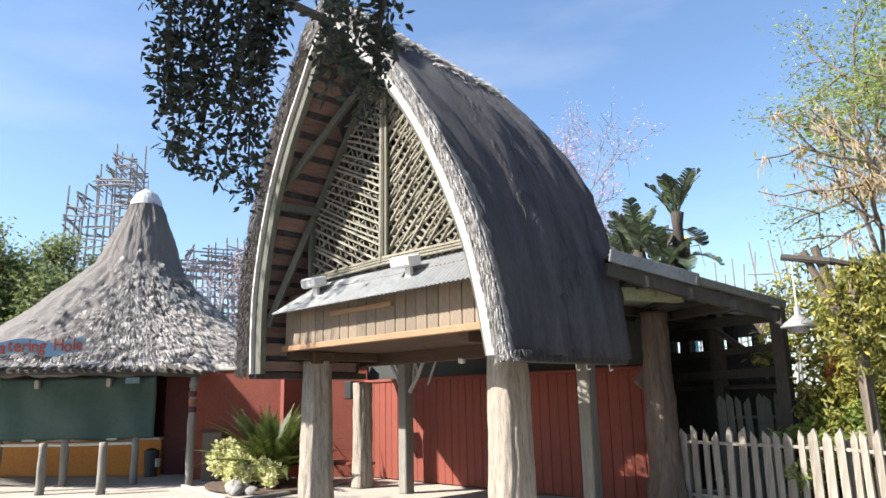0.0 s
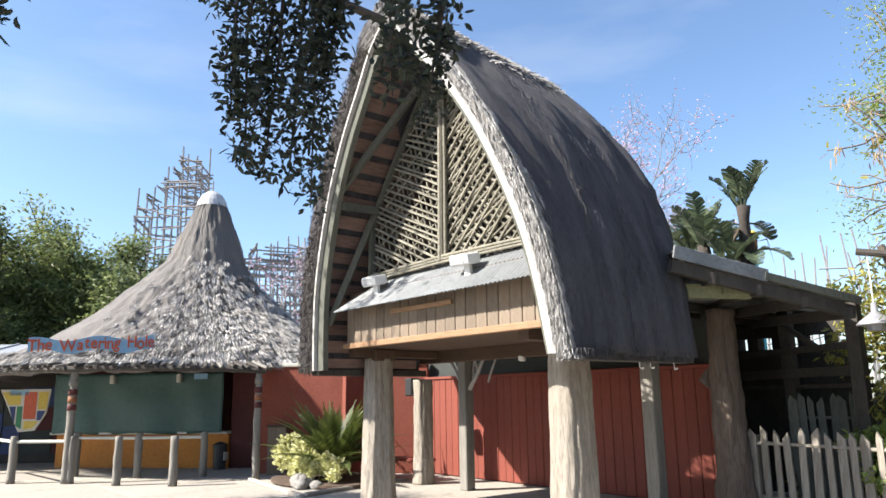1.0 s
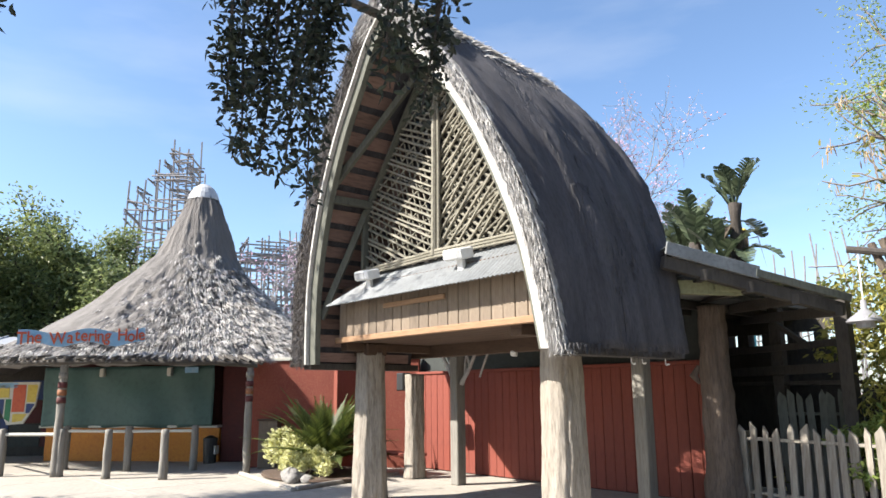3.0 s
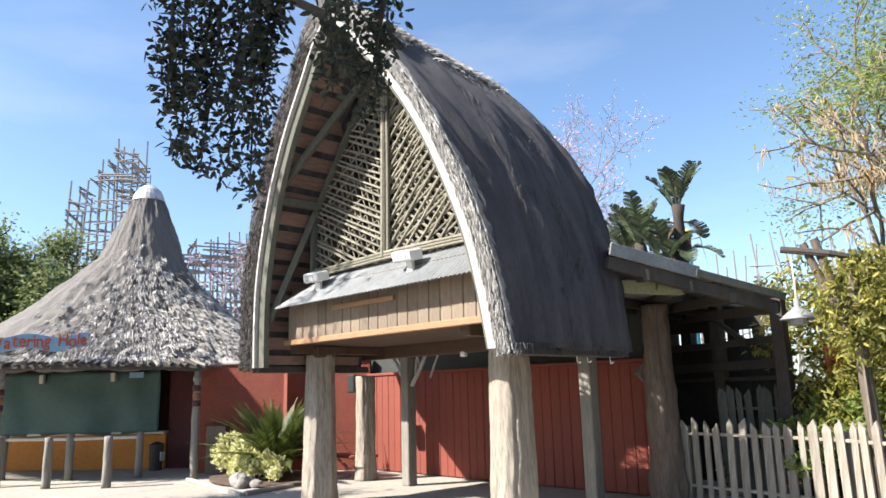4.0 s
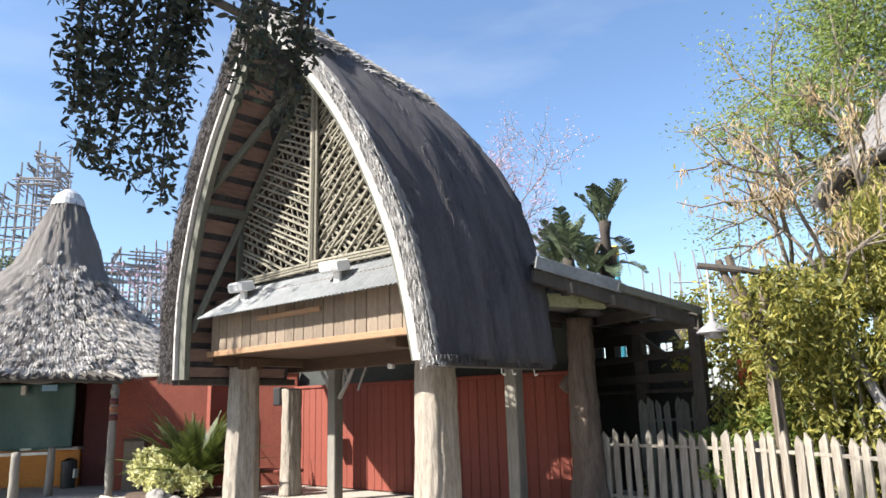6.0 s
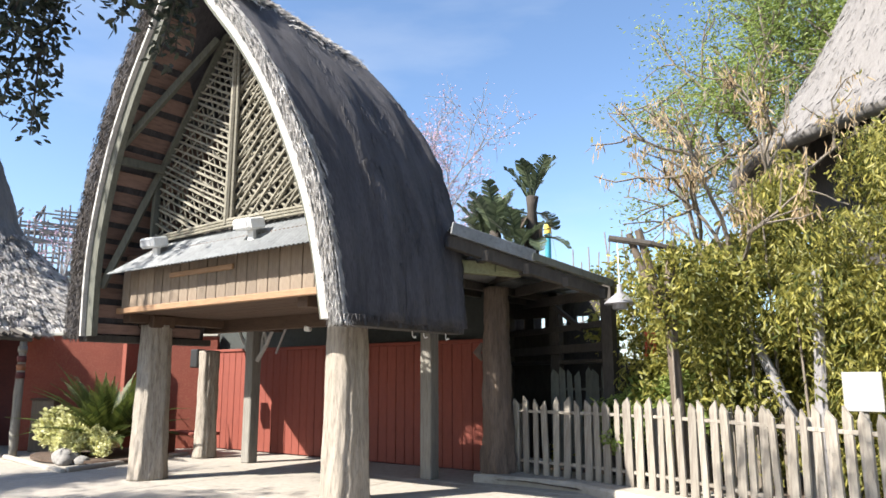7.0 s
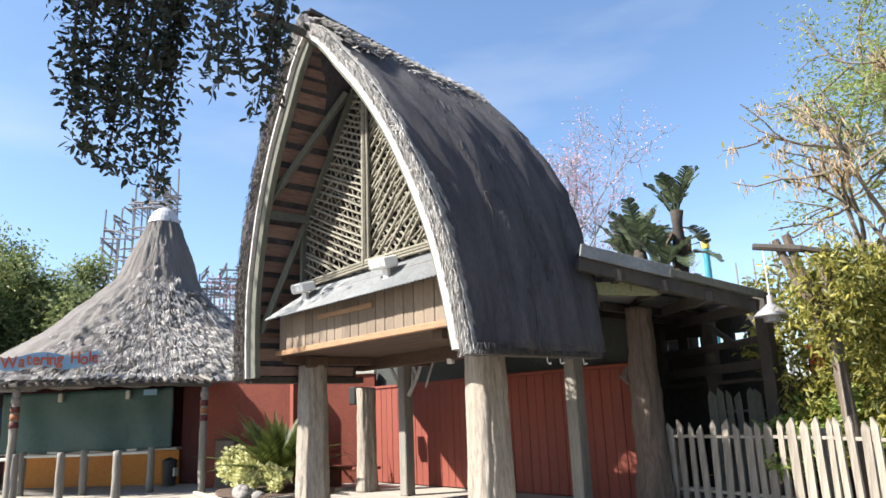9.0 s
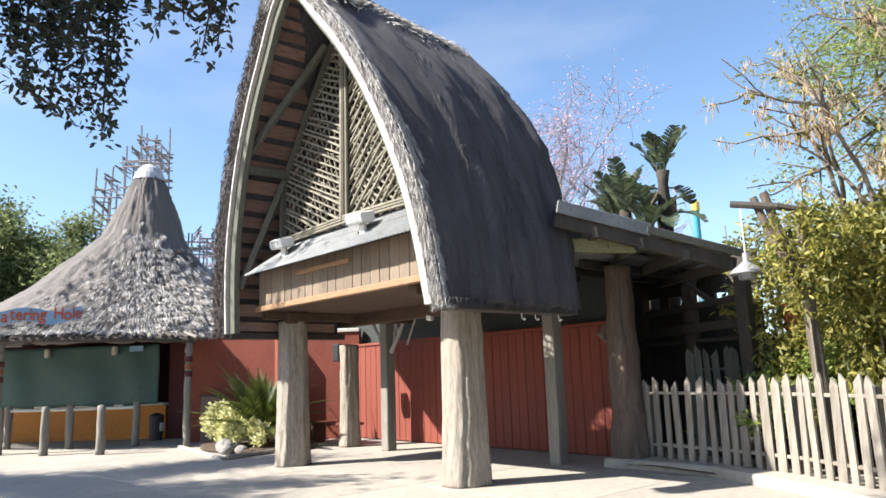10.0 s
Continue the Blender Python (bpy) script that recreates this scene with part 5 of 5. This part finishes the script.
make_hedge("dark_shrub", "dark shaded shrub beside the shelter", [(hr.normal(0, 0.5), hr.normal(0, 0.3), hr.uniform(0.3, 3.1)) for _ in range(34)], 0.42, 8000, "leaf_hedge", 0.11, 82, (-3.5, 11.7, 0))
make_hedge("climbing_shrub", "loose yellow-green shrub growing round the lamp post", [(hr.normal(0, 0.3), hr.normal(0, 0.2), hr.uniform(1.2, 3.2)) for _ in range(26)], 0.3, 4200, "leaf_hedge", 0.1, 83, (-2.1, 9.85, 0), 0.34, 0.6, 13)

make_hedge("climbing_shrub", "loose pale twiggy shrub between the lamp post and the shelter", [(hr.normal(0, 0.28), hr.normal(0, 0.2), hr.uniform(0.8, 3.3)) for _ in range(34)], 0.3, 5200, "leaf_hedge", 0.1, 84, (-3.0, 10.45, 0), 0.34, 0.5, 12)

make_hedge("climbing_shrub", "thin leafy climber on the sticks of the lamp post", [(hr.normal(0, 0.22), hr.normal(0, 0.08), hr.uniform(1.9, 3.2)) for _ in range(20)], 0.2, 1100, "leaf_hedge", 0.1, 85, (-2.5, 9.12, 0), 0.34, 0.6, 20)

# bare tree with dry pods, feathery tree, pink tree
def make_pod_tree():
    t = make_tree("pod_tree", "nearly bare tree with hanging dry yellow seed pods", (-2.25, 11.0, 0.05), 2.5, 0.09, 1.7, 3, "leaf_hedge", 0.11, 260, 91, 0.05, "bark", 3, 0.2, 0.4, (-0.05, 0, 1), 4)
    trunk = [c for c in t.children if c.name.startswith("trunk")][0]
    rng = np.random.default_rng(92)
    vs = np.array([v.co[:] for v in trunk.data.vertices])
    high = vs[vs[:, 2] > 3.3]
    c = high[rng.integers(0, len(high), 170)]
    pts = np.repeat(c, 13, 0) + rng.normal(0, 0.06, (170 * 13, 3))
    tagged(part("seed_pod", leaves(pts, 0.14, rng, -0.6, 0.13, 0.9), M["pod"], t, "hanging dry yellow pods"), kind="stuff")


make_pod_tree()
make_tree("feathery_tree", "tall tree with light green feathery foliage", (-2.5, 21.0, 0), 6.2, 0.18, 3.6, 3, "leaf_light", 0.12, 46000, 95, 0.32, "bark", 4, 0.08, 0.45, limbs=5, narrow=0.35)
make_tree("feathery_tree", "tall tree with light green feathery foliage", (-0.4, 23.5, 0), 6.6, 0.18, 3.8, 3, "leaf_light", 0.12, 46000, 96, 0.32, "bark", 4, 0.08, 0.45, limbs=5, narrow=0.35)
make_tree("blossom_tree", "bare pale tree with sparse pink blossom", (-15.7, 19.8, 0), 5.3, 0.09, 2.8, 4, "petal", 0.11, 6500, 97, 0.16, "pole", 4, 0.2, 0.35, limbs=6, thin=0.62)
make_tree("blossom_tree", "bare pale tree with sparse pink blossom", (-23.5, 12.8, 0), 3.4, 0.1, 2.0, 4, "petal", 0.12, 900, 98, 0.1, "pole", 3, 0.15, 0.4, limbs=5, thin=0.62)


def make_palm(at, h, seed, n=11):
    t = thing("traveller_palm", "tall palm with broad torn banana-like leaves", "palm", at)
    rng = np.random.default_rng(seed)
    smooth(part("trunk", round_post((0, 0, 0), 0.16, h, 0.13, 12, 20, 0.06, seed), M["dark_bark"], t))
    for k in range(n):
        a = 2 * math.pi * k / n + rng.uniform(-0.2, 0.2)
        up = rng.uniform(1.6, 5.5) if k % 3 else rng.uniform(0.3, 0.9)
        d = Vector((math.cos(a), math.sin(a), up)).normalized()
        p, pts = Vector((0, 0, h - (rng.uniform(0.0, 0.35) if k % 3 else rng.uniform(0.4, 1.2)))), []
        ln = rng.uniform(0.85, 1.25)
        for i in range(21):
            pts.append(p.copy())
            d = (d + Vector((0, 0, -0.07))).normalized()
            p = p + d * ln / 20
        verts, faces = [], []
        for sgn in (-1, 1):
            wave = rng.uniform(0, 6)
            for i in range(6, 20):
                al = (pts[i + 1] - pts[i]).normalized()
                side = al.cross(Vector((0, 0, 1))).normalized() * sgn
                torn = rng.random() < 0.4

                def rim(n):
                    w = (0.2 * math.sin(math.pi * (n - 5) / 16) ** 0.55) if 5 < n < 21 else 0.0
                    return side * w + al * w * 0.3 + Vector((0, 0, w * (0.32 + 0.12 * math.sin(n * 1.3 + wave))))

                o = len(verts)
                b0, b1 = pts[i] + rim(i), pts[i + 1] + rim(i + 1) * (0.8 if torn else 1.0) - (al * 0.02 if torn else al * 0)
                verts += [pts[i], pts[i + 1], b1, b0]
                faces.append((o, o + 1, o + 2, o + 3))
        part("leaf", merge(tube(pts, [0.025 * (1 - 0.04 * i) for i in range(21)], 4), (verts, faces)), M["leaf_palm"], t)
    for k in range(12):  # dead leaves hanging down the stem
        a = 2 * math.pi * k / 12 + rng.uniform(-0.3, 0.3)
        z = h - rng.uniform(0.5, 1.6)
        out = Vector((math.cos(a), math.sin(a), 0))
        tip = out * rng.uniform(0.3, 0.55) + Vector((0, 0, z - rng.uniform(0.3, 0.75)))
        mid = out * rng.uniform(0.25, 0.45) + Vector((0, 0, z + 0.05))
        wide = Vector((-out.y, out.x, 0)) * rng.uniform(0.05, 0.12)
        part("dead_leaf", ([out * 0.12 + Vector((0, 0, z)), mid - wide, mid + wide, tip - wide * 0.7, tip + wide * 0.7 + Vector((0, 0, 0.08))], [(0, 1, 2), (1, 3, 4, 2)]), M["dead_leaf"], t, "withered brown leaf")


M["dead_leaf"] = leaf_material("withered_leaf", (0.05, 0.04, 0.03), (0.2, 0.15, 0.1), 0.3, 0.8)
make_palm((-7.2, 14.1, 0), 5.5, 3, 14)
make_palm((-8.0, 13.8, 0), 4.75, 4, 20)
make_palm((-8.8, 14.6, 0), 4.75, 6, 18)
make_palm((-7.4, 13.7, 0), 4.3, 5, 16)


# ---- far timber scaffolds ----
def make_scaffold(name, label, at, w, d, h, seed, lean=0.0, step=1.0, turn=30, thick=1.0):
    t = thing(name, label, "scaffold", at, turn)
    rng = np.random.default_rng(seed)
    nx, ny = max(2, int(w / 0.75 / thick)), max(2, int(d / 1.2 / thick))
    for i in range(nx + 1):
        for j in range(ny + 1):
            x, y = -w / 2 + w * i / nx, -d / 2 + d * j / ny
            hh = h * (0.76 + 0.2 * i / nx) * rng.uniform(0.88, 1.06)
            part("pole", tube([(x, y, 0), (x + rng.normal(0, 0.1) + lean * hh * 0.5, y, hh * 0.5), (x * 0.92 + rng.normal(0, 0.15), y * 0.9, hh)], [0.09 * thick, 0.075 * thick, 0.05 * thick], 5), M["pole"], t)
    z = 0.35 * h
    while z < h * 0.9:
        for k in range(nx + ny + 7):
            full = min(1.0, (z / h - 0.72) / 0.22) if z > h * 0.72 else 0.0
            side = rng.integers(0, 4)
            if side < 2:
                y = (-d / 2, d / 2)[side]
                c0 = rng.uniform(-0.55 + full * 0.95, 0.42) * w
                pa, pb = (c0 - 0.25, y, z + rng.normal(0, 0.25)), (min(c0 + w * rng.uniform(0.3, 0.6), w * 0.56), y + rng.normal(0, 0.1), z + rng.normal(0, 0.25))
            else:
                x = (-w / 2 + w * full * 0.9, w / 2)[side - 2]
                pa, pb = (x, -d / 2, z + rng.normal(0, 0.25)), (x, d / 2, z + rng.normal(0, 0.5))
            part("crosspiece", tube([pa, pb], [0.05 * thick, 0.04 * thick], 4), M["pole"], t)
        z += step * rng.uniform(0.7, 1.3)


make_scaffold("scaffold_tower", "tall far tower of rough bleached poles and crosspieces", (-68.4, 22.4, -1.0), 5.6, 4.4, 28.0, 41, 0, 0.85, turn=55, thick=1.6)
make_scaffold("pole_framework", "far low framework of rough bleached poles", (-65.6, 28.4, -1.0), 12.5, 4.8, 19.8, 42, 0, 0.85, turn=75, thick=1.6)


def make_pole_row():
    t = thing("pole_row", "far row of thin bleached poles with slack crosspieces", "pole fence", (-12.0, 28.0, 0), 20)
    rng = np.random.default_rng(43)
    for k in range(34):
        x = -6 + 12 * k / 33 + rng.normal(0, 0.08)
        h = rng.uniform(5.6, 7.8)
        part("pole", tube([(x, 0, 0), (x + rng.normal(0, 0.12), 0, h * 0.6), (x + rng.normal(0, 0.25), 0, h)], [0.05, 0.045, 0.03], 5), M["pole"], t)
    for k in range(12):
        x, z = rng.uniform(-6, 4), rng.uniform(3.5, 6.8)
        part("crosspiece", tube([(x, -0.06, z), (x + 1.2, -0.06, z - 0.08), (x + rng.uniform(1.8, 2.8), -0.06, z + rng.normal(0, 0.5))], [0.03, 0.03, 0.025], 4), M["pole"], t)


make_pole_row()


def make_blue_pole():
    t = thing("striped_pole", "teal pole with a yellow top beyond the shelter roof", "pole", (-13.5, 26.9, 0))
    part("shaft", tube([(0, 0, 0), (0, 0, 7.5)], [0.13, 0.13], 12), M["teal"], t)
    part("top", tube([(0, 0, 7.5), (0, 0, 7.85), (0, 0, 7.92)], [0.16, 0.16, 0.1], 12), M["yellow"], t, "yellow cap")


make_blue_pole()


# ---- thatched roof among the bushes ----
def make_right_hut():
    t = thing("thatched_hut", "steep pale thatched roof of a hut among the bushes", "hut", (1.5, 17.8, 0))
    nu, nv, verts, uv, faces = 40, 70, [], [], []
    prof = [(0.5, 14.0), (1.5, 11.7), (2.6, 9.4), (3.45, 7.9), (4.3, 6.6), (5.15, 5.75)]
    for i in range(nu + 1):
        f = i / nu * 4.999
        k = int(f)
        r = prof[k][0] + (prof[k + 1][0] - prof[k][0]) * (f - k)
        z = prof[k][1] + (prof[k + 1][1] - prof[k][1]) * (f - k)
        for j in range(nv):
            a = 2 * math.pi * j / nv
            e = 0.08 * noise.noise(Vector((math.cos(a) * 5, math.sin(a) * 5, z * 1.3)))
            verts.append(((r + e) * math.cos(a), (r + e) * math.sin(a), z + e * 0.5))
            uv.append((a * 4, i / nu * 6))
    for i in range(nu):
        for j in range(nv):
            j2 = (j + 1) % nv
            faces.append((i * nv + j, (i + 1) * nv + j, (i + 1) * nv + j2, i * nv + j2))
    ob = smooth(part("thatch", (verts, faces), M["hut_thatch"], t, "grey thatch"))
    set_uv(ob, uv)
    so = ob.modifiers.new("thickness", "SOLIDIFY")
    so.thickness, so.offset = 0.25, -1
    rng = np.random.default_rng(19)
    tufts = []
    for k in range(11000):
        f = rng.uniform(0, 1) ** 0.7 if k % 5 else 1.0
        i, j = min(int(f * nu), nu - 1), int(rng.integers(0, nv))
        a, b = Vector(verts[i * nv + j]), Vector(verts[(i + 1) * nv + j])
        c = a + (b - a) * rng.random() + Vector((a.y, -a.x, 0)).normalized() * rng.uniform(-0.2, 0.2)
        d = (b - a).normalized() + Vector(rng.normal(0, 0.09, 3)) + Vector((a.x, a.y, 0)).normalized() * 0.06
        tufts.append((c, d * rng.uniform(0.08, 0.22), rng.uniform(0.006, 0.016)))
    part("straw", blades(tufts, rng), M["hut_straw"], t, "loose grey straw")
    for k in range(6):
        a = 2 * math.pi * k / 6 + 0.3
        part("post", tube([(4.3 * math.cos(a), 4.3 * math.sin(a), 0), (4.3 * math.cos(a), 4.3 * math.sin(a), 6.2)], [0.12, 0.11], 10), M["dark_wood"], t)
    part("wall", tube([(0, 0, 0), (0, 0, 6.2)], [3.7, 3.7], 24), M["dark_wood"], t)


make_right_hut()


# white board toned down: leaf shade on it is put into the colour
M["notice"] = material("dimmed_white_board", (0.37, 0.36, 0.345), (0.47, 0.46, 0.44), (0.4, 0.39, 0.35), 3, 14, (1, 1, 1), 0.6, 0.05)


def make_notice():
    t = thing("notice_board", "plain white notice board behind the picket fence", "notice", (-0.55, 9.05, 0), -8)
    part("panel", box(-0.19, -0.015, 1.12, 0.19, 0.015, 1.53, 0.006), M["notice"], t)
    part("stake", box(-0.03, 0.017, 0, 0.03, 0.05, 1.5), M["grey_post"], t)


make_notice()
for p0, p1, p2, r in (((-0.95, 10.15, 0), (-1.5, 10.1, 1.15), (-1.93, 10.05, 2.3), 0.08), ((-1.1, 9.75, 0), (-1.05, 9.78, 1.3), (-0.98, 9.8, 2.75), 0.085)):
    t = thing("bare_stem", "pale bare stem rising among the bushes", "tree stem", p0, 0, "stems among the bushes")
    o = Vector(p0)
    part("stem", tube([Vector((0, 0, -0.02)), Vector(p1) - o, Vector(p2) - o], [r, r * 0.9, r * 0.7], 9, 0.12), M["pole"], t)


# ---- small things ----
def make_small_things():
    for k, (x, y, z) in enumerate(((-4.95, 7.0, 1.98), (-5.05, 7.35, 1.99), (-4.9, 7.6, 1.97))):
        t = thing("eave_hook", "small white hook hanging under the thatch eave", "hook", (x, y, z), 20 * k, "hooks under the eave")
        part("hook", tube([(0, 0, 0.12), (0.004 * k, 0, 0.0), (0.012, 0.01, -0.02), (0.035, 0.01, -0.025 + 0.01 * k), (0.05, 0, -0.01)], [0.005, 0.006, 0.007, 0.012, 0.006], 6), M["white_metal"], t)
    t = thing("spot_lamp", "small white spot lamp under the gate beam", "lamp", (-7.75, 7.95, 2.3), 30)
    part("housing", box(-0.045, -0.07, -0.11, 0.045, 0.07, -0.03, 0.015), M["white_metal"], t)
    part("bracket", box(-0.02, -0.02, -0.05, 0.02, 0.02, 0.12, 0.005), M["white_metal"], t)
    t = thing("bench", "low dark red wooden bench by the log post", "bench", (-12.6, 9.3, 0), 8)
    part("seat", box(-0.7, -0.2, 0.38, 0.7, 0.2, 0.44), M["red_wall"], t)
    for x in (-0.55, 0.55):
        part("leg", box(x - 0.05, -0.17, 0, x + 0.05, 0.17, 0.38), M["brown"], t)
    t = thing("red_lantern", "small red painted box hanging beside the shelter", "lantern", (-3.32, 10.5, 1.78), 10)
    part("body", box(-0.09, -0.09, 0.0, 0.09, 0.09, 0.36, 0.02), M["sign_red"], t)
    part("cord", tube([(0, 0, 0.42), (0, 0, 1.0)], [0.006, 0.006], 4), M["black"], t)
    t = thing("small_sign", "small pale cyan sign on the carved post", "sign", (-21.0, 2.52, 1.5), 55)
    part("panel", box(-0.14, -0.01, 0, 0.14, 0.01, 0.22, 0.004), M["cyan"], t)
    t = thing("litter_bin", "small black litter bin by the counter", "bin", (-17.7, 7.35, 0), 40)
    part("body", tube([(0, 0, 0), (0, 0, 0.5), (0, 0, 0.55)], [0.15, 0.17, 0.17], 14), M["black"], t)
    part("lid", tube([(0, 0, 0.55), (0, 0, 0.6), (0, 0, 0.66)], [0.18, 0.17, 0.05], 14), M["black"], t)
    part("label_panel", box(0.14, -0.09, 0.22, 0.185, 0.09, 0.42, 0.004), M["cream"], t)
    t = thing("timber_box", "tall narrow brown timber box by the hut wall", "box", (-15.6, 7.9, 0), 45)
    part("body", box(-0.22, -0.2, 0, 0.22, 0.2, 1.05, 0.015), M["plank"], t)
    part("lid", box(-0.25, -0.23, 1.05, 0.25, 0.23, 1.09, 0.01), M["brown"], t)


M["cyan"] = material("pale_cyan_paint", (0.45, 0.7, 0.75), (0.55, 0.78, 0.82), (0.4, 0.6, 0.65), 3, 14, (1, 1, 1), 0.6, 0.05)
make_small_things()
